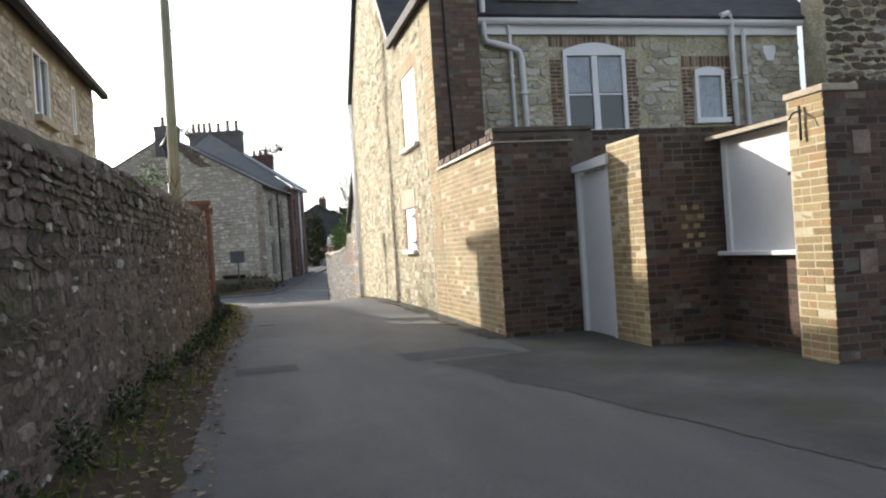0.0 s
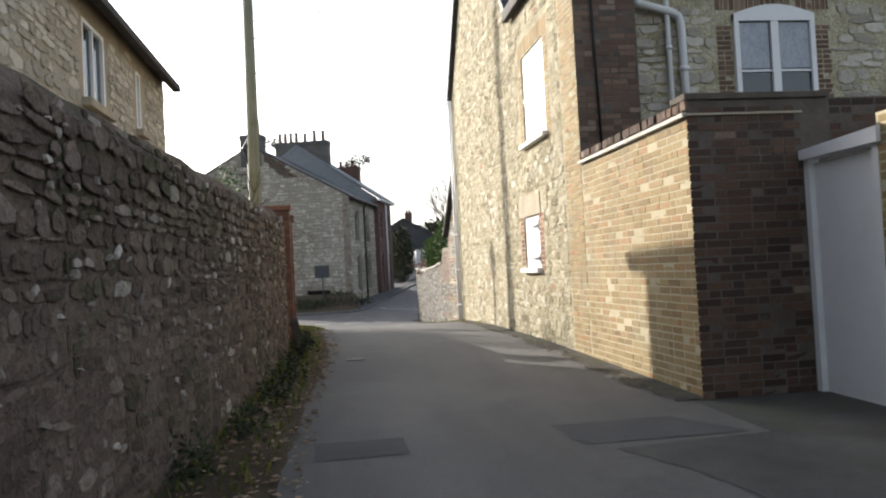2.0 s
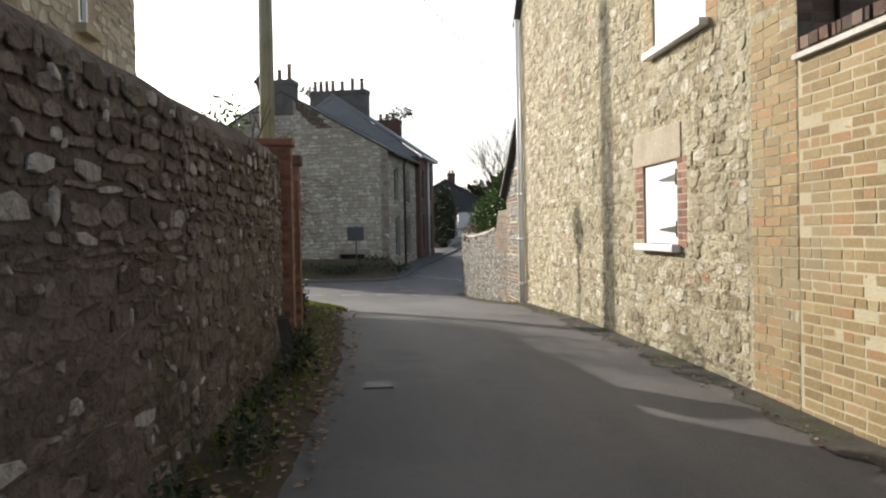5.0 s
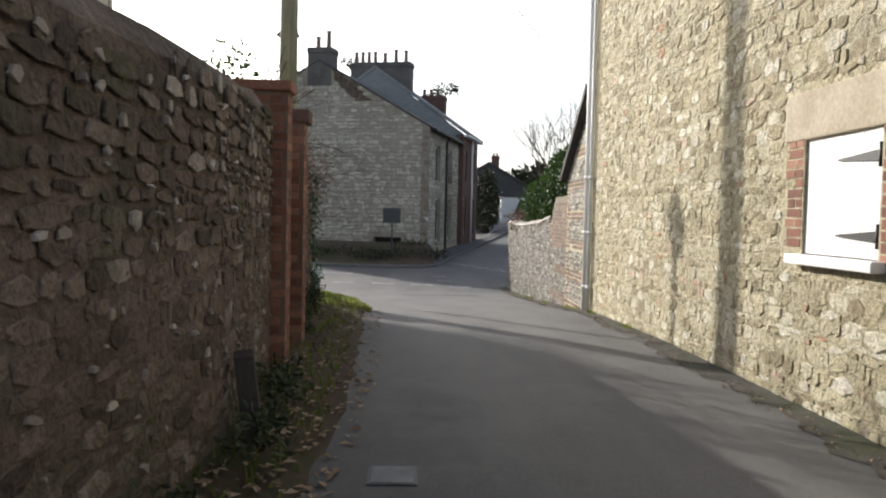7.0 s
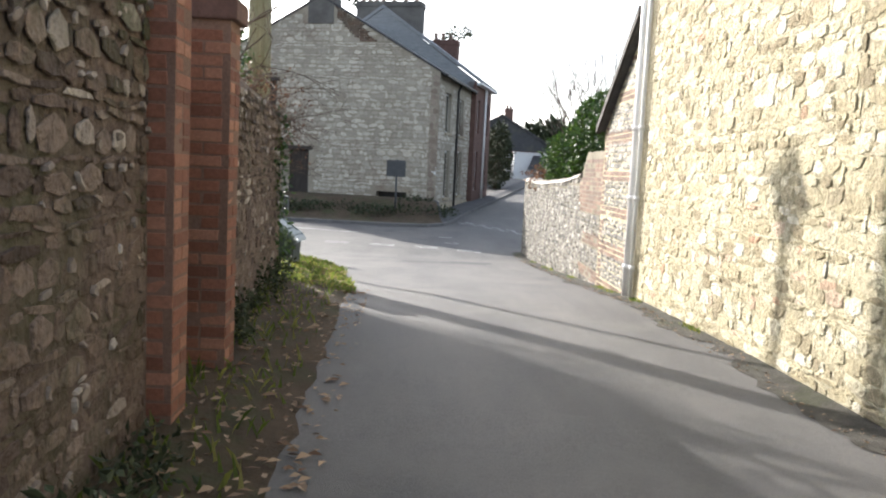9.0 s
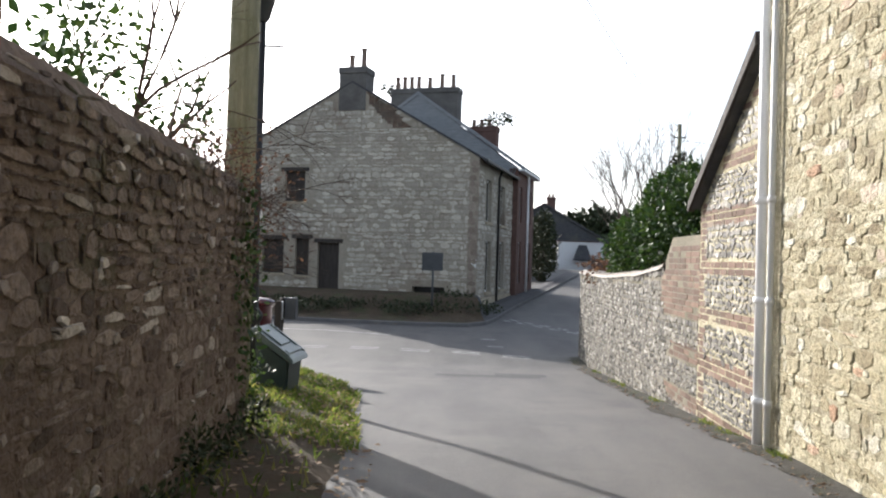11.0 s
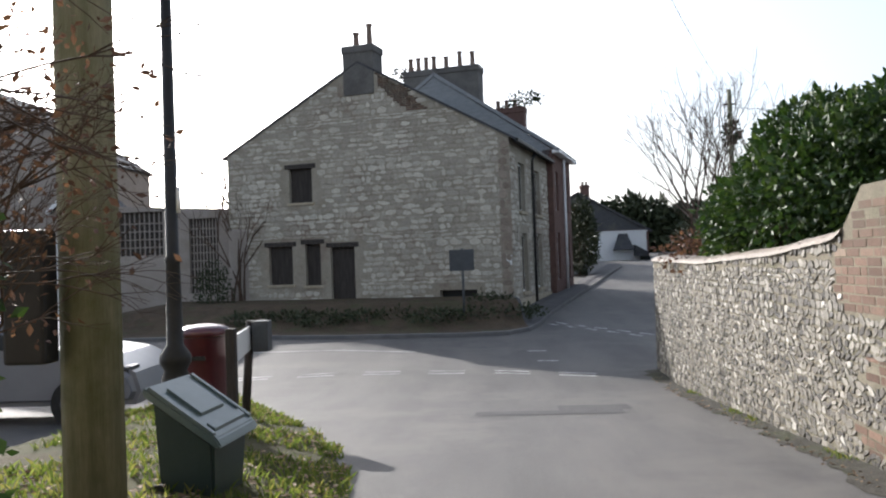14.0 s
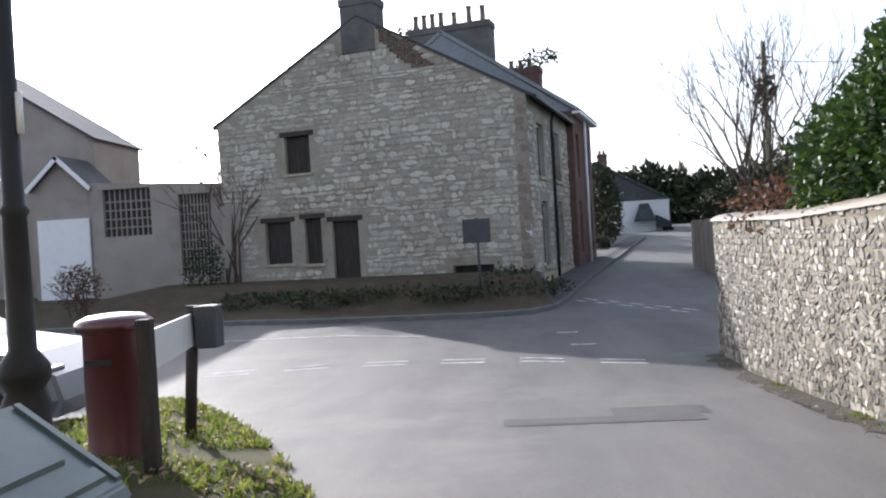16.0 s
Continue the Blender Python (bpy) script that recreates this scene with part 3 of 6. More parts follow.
shut_lo, shut_hi = (5.02, 5.94, 1.28, 2.08), (4.35, 5.6, 3.2, 4.55)
wall("side_wall", Face((0, 0, 0), (0, 1, 0), (-1, 0, 0)), [S0, 3.62, 6.1, 6.14, 9.43, 12.72, 12.73, S1], low, house_top, 0.45, LIME, [shut_lo, shut_hi], stone_house)
part("front_wing_wall", solid(0.45, 0.8, 2.91, 3.4, 0.1, 5.4), DARK_OR_SHADED_MORTAR, stone_house, "dark brick return wall")
part("return_face", solid(0.004, 0.45, 2.909, 2.91, 2.6, 5.35), DARK_OR_SHADED_MORTAR, stone_house)
WIN1, WIN2 = (2.7, 3.93, 3.22, 4.72), (5.35, 5.98, 3.38, 4.33)
rear = Face((0, 4.05, 0), (1, 0, 0), (0, -1, 0))
wall("front_wall", rear, [0.45, 7.7], lambda s: 0.1, lambda s: 5.2, 0.4, LIME, [WIN1, WIN2], stone_house)
part("wing_side_wall", solid(0.45, 0.8, 3.4, 4.05, 0.1, 5.4), DARK_OR_SHADED_MORTAR, stone_house)
part("far_gable_wall", solid(0.45, 8.0, 14.15, 14.59, 0.0, 2.2), LIME, stone_house)
part("back_wall", solid(7.6, 8.0, 4.45, 14.15, 0.0, 2.2), LIME, stone_house)
part("back_wall", solid(7.6, 8.0, 4.45, 12.7, 2.2, 5.4), LIME, stone_house)


def roof_slab(name, pts, thick, material, parent):
    bm = bmesh.new()
    top = [Vector(p) for p in pts]
    nrm = (top[1] - top[0]).cross(top[2] - top[0]).normalized()
    if nrm.z < 0:
        nrm = -nrm
    a = [bm.verts.new(p) for p in top]
    b = [bm.verts.new(p - nrm * thick) for p in top]
    n = len(a)
    bm.faces.new(a)
    bm.faces.new(b[::-1])
    for i in range(n):
        bm.faces.new((a[i], b[i], b[(i + 1) % n], a[(i + 1) % n]))
    bmesh.ops.recalc_face_normals(bm, faces=bm.faces)
    return part(name, bm, material, parent)


roof_slab("roof", [(-0.12, 12.87, 5.42), (-0.12, 9.43, 9.13), (8, 9.43, 9.13), (8, 12.87, 5.42)], 0.1, SLATE, stone_house)
roof_slab("roof", [(-0.12, 9.43, 9.13), (-0.12, 6.05, 5.5), (8, 6.05, 5.5), (8, 9.43, 9.13)], 0.1, SLATE, stone_house)
roof_slab("front_roof", [(0.75, 3.8, 5.3), (8.0, 3.8, 5.3), (8.0, 7.4, 8.6), (2.4, 7.4, 8.6)], 0.1, SLATE, stone_house)
roof_slab("hip_roof", [(-0.1, 6.2, 5.5), (-0.1, 2.85, 5.46), (0.8, 2.85, 5.46), (2.4, 7.4, 8.6)], 0.1, SLATE, stone_house)
roof_slab("lean_to_roof", [(-0.1, 14.68, 2.27), (-0.1, 12.68, 3.62), (8, 12.68, 3.62), (8, 14.68, 2.27)], 0.09, SLATE, stone_house)
part("verge_board", prism([(14.68, 2.17), (14.68, 2.28), (12.72, 3.62), (12.72, 3.5)], "x", -0.13, -0.06), DARK_WOOD, stone_house)
part("eaves_board", solid(-0.14, -0.05, 2.85, 6.15, 5.3, 5.48, 0.01), DARK_WOOD, stone_house)
part("tall_side_wall", solid(7.7, 13.0, 3.3, 3.9, 0.1, 8.0), LIME, stone_house, "taller rubble wall of the neighbouring wing")


dormer = thing("roof_dormer", "white dormer window low on the slate roof", "dormer")
part("sill", solid(1.6, 3.15, 4.1, 4.4, 5.66, 5.76, 0.01), WHITE, dormer)
part("cheek", solid(1.66, 3.09, 4.32, 5.6, 5.76, 6.7, 0.01), SLATE, dormer)
for x in (1.66, 2.34, 3.01):
    part("frame", solid(x, x + 0.08, 4.25, 4.315, 5.76, 6.7, 0.005), WHITE, dormer)
for x in (1.745, 2.425):
    part("pane", solid(x, x + 0.58, 4.29, 4.3, 5.8, 6.66), GLASS, dormer)
part("cap", solid(1.56, 3.19, 4.15, 5.9, 6.7, 6.8, 0.01), SLATE, dormer)


def shutter(hole, straps, arch):
    s0, s1, z0, z1 = hole
    ob = thing("window_shutter", "closed white painted timber shutter with black strap hinges" if straps else "tall closed white painted shutter under a shallow arch", "shutter")
    n = 4
    for k in range(n):
        a, b = s0 + (s1 - s0) * k / n, s0 + (s1 - s0) * (k + 1) / n
        part("board", solid(0.02, 0.05, a + 0.002, b - 0.002, z0 + 0.005, z1, 0.004), WHITE, ob)
    part("sill", solid(-0.09, 0.06, s0 - 0.08, s1 + 0.08, z0 - 0.07, z0, 0.012), WHITE, ob)
    if straps:
        for zz in (z0 + 0.14, z1 - 0.17):
            part("strap_hinge", prism([(s0 + 0.0, zz - 0.035), (s0 + 0.5, zz - 0.004), (s0 + 0.5, zz + 0.006), (s0 + 0.0, zz + 0.04)], "x", 0.008, 0.02), BLACK, ob)
            part("hinge_pin", tube([(0.005, s0 + 0.02, zz - 0.07), (0.005, s0 + 0.02, zz + 0.08)], 0.013, 6), BLACK, ob)
    else:
        part("mid_rail", solid(0.008, 0.02, s0, s1, (z0 + z1) / 2 - 0.04, (z0 + z1) / 2 + 0.04, 0.004), WHITE, ob)


shutter(shut_lo, True, False)
shutter(shut_hi, False, True)
part("lintel", solid(-0.012, 0.1, 4.9, 6.22, 2.085, 2.42, 0.01), STONE_TRIM, stone_house, "flat pale stone lintel")


def sash_window(name, x0, x1, z0, z1, y, cols, rows_n, label):
    ob = thing(name, label, "window", kind="structure")
    t = 0.075
    part("frame", solid(x0, x0 + t, y - 0.05, y + 0.06, z0, z1, 0.006), WHITE, ob)
    part("frame", solid(x1 - t, x1, y - 0.05, y + 0.06, z0, z1, 0.006), WHITE, ob)
    arch = [(x0, z1 - 0.01)] + [(x0 + (x1 - x0) * k / 12, z1 + 0.11 * math.sin(math.pi * k / 12) * (x1 - x0)) for k in range(13)] + [(x1, z1 - 0.01), (x1, z1 - 0.1), (x0, z1 - 0.1)]
    part("head", prism(arch, "y", y - 0.052, y + 0.06), WHITE, ob)
    part("sill", solid(x0 - 0.05, x1 + 0.05, y - 0.12, y + 0.06, z0 - 0.06, z0 + 0.04, 0.008), WHITE, ob)
    for c in range(1, cols):
        m = x0 + (x1 - x0) * c / cols
        part("mullion", solid(m - 0.06, m + 0.06, y - 0.045, y + 0.05, z0, z1, 0.005), WHITE, ob)
    for c in range(cols):
        a, b = x0 + (x1 - x0) * c / cols + 0.065, x0 + (x1 - x0) * (c + 1) / cols - 0.065
        for r in range(1, rows_n):
            zz = z0 + (z1 - z0) * (0.46 + 0 * r)
            part("glazing_bar", solid(a, b, y - 0.03, y + 0.03, zz - 0.015, zz + 0.015), WHITE, ob)
        part("pane", solid(a, b, y + 0.0, y + 0.008, z0 + 0.03, z1 - 0.06), GLASS, ob)
        part("net_curtain", solid(a + 0.02, b - 0.02, y - 0.012, y - 0.006, (z0 + z1) / 2 - 0.02 if rows_n > 1 else z0 + 0.04, z1 - 0.12), CURTAIN, ob, "patterned net curtain")


sash_window("window_1", WIN1[0], WIN1[1], WIN1[2], WIN1[3], 4.04, 2, 2, "white two-light casement window with net curtains")
sash_window("window_2", WIN2[0], WIN2[1], WIN2[2], WIN2[3], 4.04, 1, 1, "small white window with an arched head")

gutter = thing("gutter", "white plastic gutter on a white fascia", "gutter")
part("fascia", solid(1.15, 7.65, 3.98, 4.046, 5.0, 5.18, 0.006), WHITE, gutter)
part("channel", prism([(3.84, 5.28), (3.84, 5.2), (3.87, 5.16), (3.94, 5.16), (3.975, 5.2), (3.975, 5.28)], "x", 1.1, 7.72), PLASTIC_WHITE, gutter)


def downpipe(pts, r, label):
    ob = thing("downpipe", label, "pipe")
    part("pipe", tube(pts, r, 10), PLASTIC_WHITE, ob)
    x, y, z = pts[-1]
    x1, y1, z1 = pts[-2]
    for q in (0.15, 0.5, 0.85):
        p = Vector(pts[-2]).lerp(Vector(pts[-1]), q)
        part("collar", tube([p + Vector((0, 0, -0.03)), p + Vector((0, 0, 0.03))], r * 1.35, 10), PLASTIC_WHITE, ob)


downpipe([(1.2, 3.9, 6.3), (1.2, 3.9, 5.0), (1.25, 3.93, 4.86), (1.75, 3.95, 4.74), (1.86, 3.95, 4.68), (1.9, 3.97, 4.55), (1.96, 3.97, 0.5)], 0.055, "white plastic soil pipe bending along the wall")
downpipe([(1.5, 3.92, 5.3), (1.6, 3.92, 5.33), (1.68, 3.93, 5.2), (1.7, 3.97, 4.9), (1.72, 3.98, 0.5)], 0.036, "thin white plastic downpipe")
downpipe([(5.85, 3.8, 5.3), (6.0, 3.8, 5.36), (6.12, 3.88, 5.28), (6.15, 3.96, 4.8), (6.22, 3.97, 0.5)], 0.055, "white plastic soil pipe")
downpipe([(6.42, 3.93, 5.1), (6.42, 3.97, 4.9), (6.48, 3.97, 0.5)], 0.045, "white plastic downpipe on the stone wall")
downpipe([(-0.08, 12.62, 5.45), (-0.08, 12.6, 2.5), (-0.08, 12.58, 0.08)], 0.042, "white downpipe on the rubble wall")
downpipe([(-0.06, 12.45, 5.4), (-0.06, 12.44, 2.5), (-0.06, 12.43, 0.08)], 0.026, "thin pale pipe beside the downpipe")
cable = thing("cable", "black cable running down the brick return", "cable")
part("wire", tube([(0.22, 2.88, 5.3), (0.24, 2.88, 4.0), (0.27, 2.88, 2.68)], 0.016, 6), BLACK, cable)
alarm = thing("alarm_box", "white alarm box with a blue cover", "alarm")
part("case", prism([(6.84, 4.78), (7.1, 4.78), (7.1, 4.66), (7.04, 4.5), (6.9, 4.5), (6.84, 4.66)], "y", 3.94, 4.04), PLASTIC_WHITE, alarm)

# ---- right: low flint wall ----
flint_wall = thing("flint_wall", "long low flint garden wall with a stone coping", "wall", kind="structure")
low_top = curve([(14.4, 1.92), (15.75, 1.92), (16.15, 1.56), (17.6, 1.44), (20.5, 1.34), (23.6, 1.38)])
flint_face = Face((0, 0, 0), (0, 1, 0), (-1, 0, 0))
wall("wall_core", flint_face, [14.6, 15.75, 16.15, 17.6, 20.5, 22, 23.6], low, low_top, 0.4, FLINT_MORTAR, parent=flint_wall)
cop_v, cop_f = [], []
for k, y in enumerate(rows_between(16.1, 23.6, 0.12) + [23.62]):
    wob = 0.012 * rough_n(3, y, 6)
    cop_v += [(0.2 - 0.235 * math.cos(q), y, low_top(y) - 0.03 + wob + (0.1 + wob) * math.sin(q)) for q in (math.pi * m / 8 for m in range(9))]
    if k:
        cop_f += [(9 * k - 9 + m, 9 * k - 8 + m, 9 * k + m + 1, 9 * k + m) for m in range(8)]
cop_f += [tuple(range(9)), tuple(range(len(cop_v) - 9, len(cop_v)))]
raw("coping", cop_v, cop_f, PALE_CHIP, flint_wall, smooth=True)["label"] = "rounded weathered cement coping"

wall("return_wall", Face((0.4, 23.6, 0), (1, 0, 0), (0, 1, 0)), [0, 7.6], lambda s: -0.9, lambda s: 1.38, 0.4, FLINT_MORTAR, parent=flint_wall)

# ---- left: old roadside wall ----
left_wall = thing("roadside_wall", "old mossy rubble stone roadside wall with a rounded top", "wall", kind="structure")
wtop = curve([(-30, 2.1), (-5, 2.12), (-2.5, 2.22), (2.5, 2.22), (4.5, 2.27), (6.3, 2.38), (7.1, 2.42)])
wtop2 = curve([(7.3, 2.3), (9, 2.26), (12, 2.16)])


def bent_wall(name, y0, y1, xs, top, thick, material, parent, step=0.4):
    ys = rows_between(y0, y1, step) + [y1]
    bm = bmesh.new()
    rings = []
    for y in ys:
        t = top(y) + 0.035 * rough_n(0.0, y, 1.7) + 0.02 * rough_n(4.0, y, 5)
        x, lo = xs(y), land(y) - 0.15
        prof = [(x, lo), (x + 0.01 * rough_n(2, y, 4), t * 0.5), (x - 0.02, t - 0.16), (x - 0.1, t - 0.04), (x - thick * 0.5, t), (x - thick + 0.06, t - 0.06), (x - thick, t - 0.2), (x - thick, lo)]
        rings.append([bm.verts.new((px, y, pz)) for px, pz in prof])
    for a, b in zip(rings, rings[1:]):
        for k in range(len(a)):
            bm.faces.new((a[k], a[(k + 1) % len(a)], b[(k + 1) % len(b)], b[k]))
    bm.faces.new(rings[0])
    bm.faces.new(rings[-1])
    bmesh.ops.recalc_face_normals(bm, faces=bm.faces)
    return part(name, bm, material, parent)


bent_wall("wall_core", -22, 6.55, wall_x, wtop, 0.5, OLD_MORTAR, left_wall)
bent_wall("far_core", 7.8, 11.85, lambda y: wall_x(y), wtop2, 0.45, OLD_MORTAR, left_wall)
near_pier = thing("wall_end_pier", "orange-red brick pier ending the old wall at the gap", "pier", kind="structure")
part("pier_core", solid(-4.2, -3.73, 6.55, 6.77, 0.05, 2.42), RED_MORTAR, near_pier)
part("cap", solid(-4.23, -3.7, 6.52, 6.8, 2.42, 2.5, 0.012), RED_BRICK, near_pier)
brick_pier = thing("brick_pier", "red brick pier with projecting cap at a wall gap", "pier", kind="structure")
part("pier_core", solid(-4.12, -3.75, 7.58, 7.8, 0.05, 2.3), RED_MORTAR, brick_pier)

yard_door = thing("yard_door", "dark wooden plank door in the wall gap", "door")
for k in range(4):
    part("plank", solid(-4.16, -4.12, 6.78 + 0.2 * k, 6.97 + 0.2 * k, 0.2, 2.2, 0.004), DARK_WOOD, yard_door)
part("rail", solid(-4.12, -4.09, 6.78, 7.57, 1.75, 1.85, 0.004), DARK_WOOD, yard_door)

# ---- left: pale house behind the wall ----
left_house = thing("left_house", "pale rubble stone cottage with white windows and overhanging eaves", "house")
LX = -6.2
lh = Face((LX, 0, 0), (0, 1, 0), (1, 0, 0))
LWIN = [(0.35, 1.5, 3.95, 5.0), (4.55, 5.55, 3.85, 4.95), (7.35, 7.65, 3.95, 4.95)]
wall("wall", lh, [-14, 9.5], lambda s: 0.0, lambda s: 5.3, 0.4, PALE_STONE, LWIN, left_house)
part("gable_wall", solid(-12, -6.6, 9.1, 9.5, 0, 5.3), PALE_STONE, left_house)
part("end_wall", solid(-12, -6.6, -14, -13.6, 0, 5.3), PALE_STONE, left_house)
roof_slab("roof", [(-5.9, -14.2, 5.22), (-5.9, 9.56, 5.22), (-9.2, 9.56, 7.6), (-9.2, -14.2, 7.6)], 0.12, SLATE, left_house)
roof_slab("roof", [(-9.2, -14.2, 7.6), (-9.2, 9.56, 7.6), (-12.4, 9.56, 5.2), (-12.4, -14.2, 5.2)], 0.12, SLATE, left_house)
part("gable_top", prism([(-12, 5.3), (-6.3, 5.3), (-9.2, 7.45)], "y", 9.1, 9.5), PALE_STONE, left_house)
part("fascia", solid(-6.02, -5.88, -14.2, 9.56, 5.08, 5.2, 0.008), DARK_WOOD, left_house)
for i, (a, b, c, d) in enumerate(LWIN):
    w = part("window_frame", solid(LX - 0.08, LX - 0.0, a, a + 0.06, c, d, 0.004), WHITE, left_house)
    part("window_frame", solid(LX - 0.08, LX - 0.0, b - 0.06, b, c, d, 0.004), WHITE, left_house)
    part("window_frame", solid(LX - 0.08, LX - 0.0, a + 0.06, b - 0.06, d - 0.06, d, 0.004), WHITE, left_house)
    part("window_frame", solid(LX - 0.08, LX - 0.0, a + 0.06, b - 0.06, c, c + 0.06, 0.004), WHITE, left_house)
    if b - a > 0.5:
        part("mullion", solid(LX - 0.07, LX - 0.01, (a + b) / 2 - 0.03, (a + b) / 2 + 0.03, c + 0.06, d - 0.06), WHITE, left_house)
    part("pane", solid(LX - 0.06, LX - 0.05, a + 0.06, b - 0.06, c + 0.06, d - 0.06), GLASS, left_house)
    part("window_sill", solid(LX - 0.05, LX + 0.12, a - 0.1, b + 0.1, c - 0.12, c - 0.004, 0.01), STONE_TRIM, left_house)

# ---- old house across the junction ----
old_house = thing("old_house", "grey rubble stone house with a blank gable and dark shutters", "house", at=house_q)
gab = Face((0, 0, 0), (1, 0, 0), (0, -1, 0))
HOLES = [(-8.0, -7.1, 3.72, 4.92), (-8.9, -7.95, 0.85, 2.2), (-7.45, -6.85, 0.8, 2.25), (-6.47, -5.55, 0.25, 2.1), (-2.5, -1.22, 0.2, 0.53)]
gable_top = curve([(-10.5, 5.55), (-5.2, 8.4), (0, 5.45)])


def inhouse(name, bm, material, parent=None, label=""):
    return part(name, bm, material, parent or old_house, label)


wall("gable_wall", gab, [-10.5, -5.2, 0], lambda s: -0.6, gable_top, 0.5, GABLE_MORTAR, HOLES, old_house)
FWIN = [(1.25, 2.2, 3.1, 4.75), (3.95, 4.85, 3.1, 4.75), (1.4, 2.3, 0.35, 2.35), (4.0, 4.9, 0.4, 2.4)]
fr = Face((0, 0, 0), (0, 1, 0), (1, 0, 0))
wall("front_wall", fr, [0.5, 6.4], lambda s: -0.6, lambda s: 5.35, 0.5, GABLE_MORTAR, FWIN, old_house)
inhouse("back_wall", solid(-10.5, -10.1, 0.5, 6.4, -0.5, 5.4), GABLE_MORTAR)
inhouse("plinth", solid(0.003, 0.06, 0.02, 6.38, -0.6, 0.15, 0.01), STONE_TRIM)
roof_slab("roof", [(0.26, -0.05, 5.36), (0.26, 6.4, 5.36), (-5.2, 6.4, 8.46), (-5.2, -0.05, 8.46)], 0.07, SLATE, old_house)
roof_slab("roof", [(-5.2, -0.05, 8.46), (-5.2, 6.4, 8.46), (-10.7, 6.4, 5.5), (-10.7, -0.05, 5.5)], 0.07, SLATE, old_house)
inhouse("gutter", solid(0.22, 0.34, -0.1, 6.4, 5.24, 5.36, 0.02), BLACK)
for y in (3.15, 6.45):
    inhouse("downpipe", tube([(0.2, y, 5.25), (0.1, y, 5.0), (0.1, y, -0.4)], 0.05, 8), BLACK)
for a, b, c, d in HOLES[:4]:
    inhouse("shutter", solid(a, b, 0.16, 0.22, c, d, 0.004), DARK_WOOD)
    inhouse("lintel", solid(a - 0.16, b + 0.16, -0.02, 0.15, d, d + 0.16, 0.012), DARK_WOOD)
    inhouse("sill", solid(a - 0.08, b + 0.08, -0.05, 0.15, c - 0.09, c, 0.01), STONE_TRIM)
inhouse("vent_back", solid(-2.5, -1.22, 0.3, 0.34, 0.2, 0.53), BLACK)
for a, b, c, d in FWIN:
    inhouse("window_frame", solid(-0.2, -0.14, a, b, c, d, 0.004), WHITE)
    inhouse("pane", solid(-0.139, -0.13, a + 0.07, b - 0.07, c + 0.07, d - 0.07), GLASS)
    inhouse("window_sill", solid(-0.14, 0.08, a - 0.08, b + 0.08, c - 0.1, c, 0.008), STONE_TRIM)
inhouse("plate", solid(-0.2, -0.02, -0.012, -0.003, 1.3, 1.62), PLASTIC_WHITE, None, "white notice plate")


def chimney(x0, x1, y0, y1, z0, z1, pots, material, parent):
    st = part("chimney", solid(x0, x1, y0, y1, z0, z1 - 0.25, 0.01), material, parent)
    part("chimney_cap", solid(x0 - 0.035, x1 + 0.035, y0 - 0.035, y1 + 0.035, z1 - 0.25, z1, 0.02), material, st)
    for x, hgt in pots:
        part("chimney_pot", lathe([(0.13, z1 - 0.02), (0.11, z1 + 0.1), (0.09, z1 + hgt - 0.08), (0.12, z1 + hgt - 0.06), (0.12, z1 + hgt)], 10, (x, (y0 + y1) / 2, 0)), POT, st)


chimney(-5.75, -4.62, -0.045, 0.8, 7.3, 9.0, [(-5.4, 0.55), (-4.9, 0.8)], STACK_RENDER, old_house)
inhouse("chimney_breast", prism([(-6.0, 7.3), (-4.5, 7.3), (-4.5, 7.9), (-5.2, 8.3), (-6.0, 7.85)], "y", -0.02, -0.003), GABLE_MORTAR, None, "smooth grey render below the stack")
chimney(-6.0, -2.72, 6.5, 7.3, 6.5, 9.6, [(-5.8, 0.62), (-5.45, 0.62), (-5.1, 0.62), (-4.75, 0.62), (-4.2, 0.55), (-3.6, 0.7), (-3.05, 0.65)], STACK_RENDER, old_house)
PLAIN_RED = surface("far_red_brick", [(0.3, (0.1, 0.062, 0.052)), (0.7, (0.15, 0.088, 0.072))], 6, 30, 0.9, 0.4, 0.01)
red_house = thing("red_brick_house", "red brick terraced house with white downpipes", "house", at=house_q)
wall("front_wall", Face((0.25, 6.4, 0), (0, 1, 0), (1, 0, 0)), [0, 4.3], lambda s: -0.5, lambda s: 5.8, 0.4, PLAIN_RED, [(0.5, 1.2, 3.4, 5.0), (0.5, 1.2, 0.6, 2.5), (2.9, 3.6, 3.4, 5.0), (2.9, 3.6, 0.6, 2.5)], red_house)
part("gable_wall", prism([(-9.7, 5.0), (-0.15, 5.0), (0.2, 5.85), (-4.6, 9.25), (-9.5, 5.85)], "y", 6.4, 6.75), PALE_SLATE, red_house, "grey rendered gable above the lower roof")
part("end_wall", prism([(-9.7, 0.0), (-0.15, 0.0), (-0.15, 5.7), (-4.6, 9.2), (-9.5, 5.8)], "y", 10.3, 10.69), PLAIN_RED, red_house)
roof_slab("roof", [(0.55, 6.35, 5.84), (0.55, 10.9, 5.84), (-4.6, 10.9, 9.42), (-4.6, 6.35, 9.42)], 0.14, PALE_SLATE, red_house)
roof_slab("roof", [(-4.6, 6.35, 9.42), (-4.6, 10.9, 9.42), (-9.8, 10.9, 5.84), (-9.8, 6.35, 5.84)], 0.14, PALE_SLATE, red_house)
part("eaves", solid(0.26, 0.56, 6.35, 10.9, 5.66, 5.76, 0.01), WHITE, red_house)
part("downpipe", tube([(0.36, 8.5, 5.7), (0.36, 8.5, -0.1)], 0.055, 8), PLASTIC_WHITE, red_house)
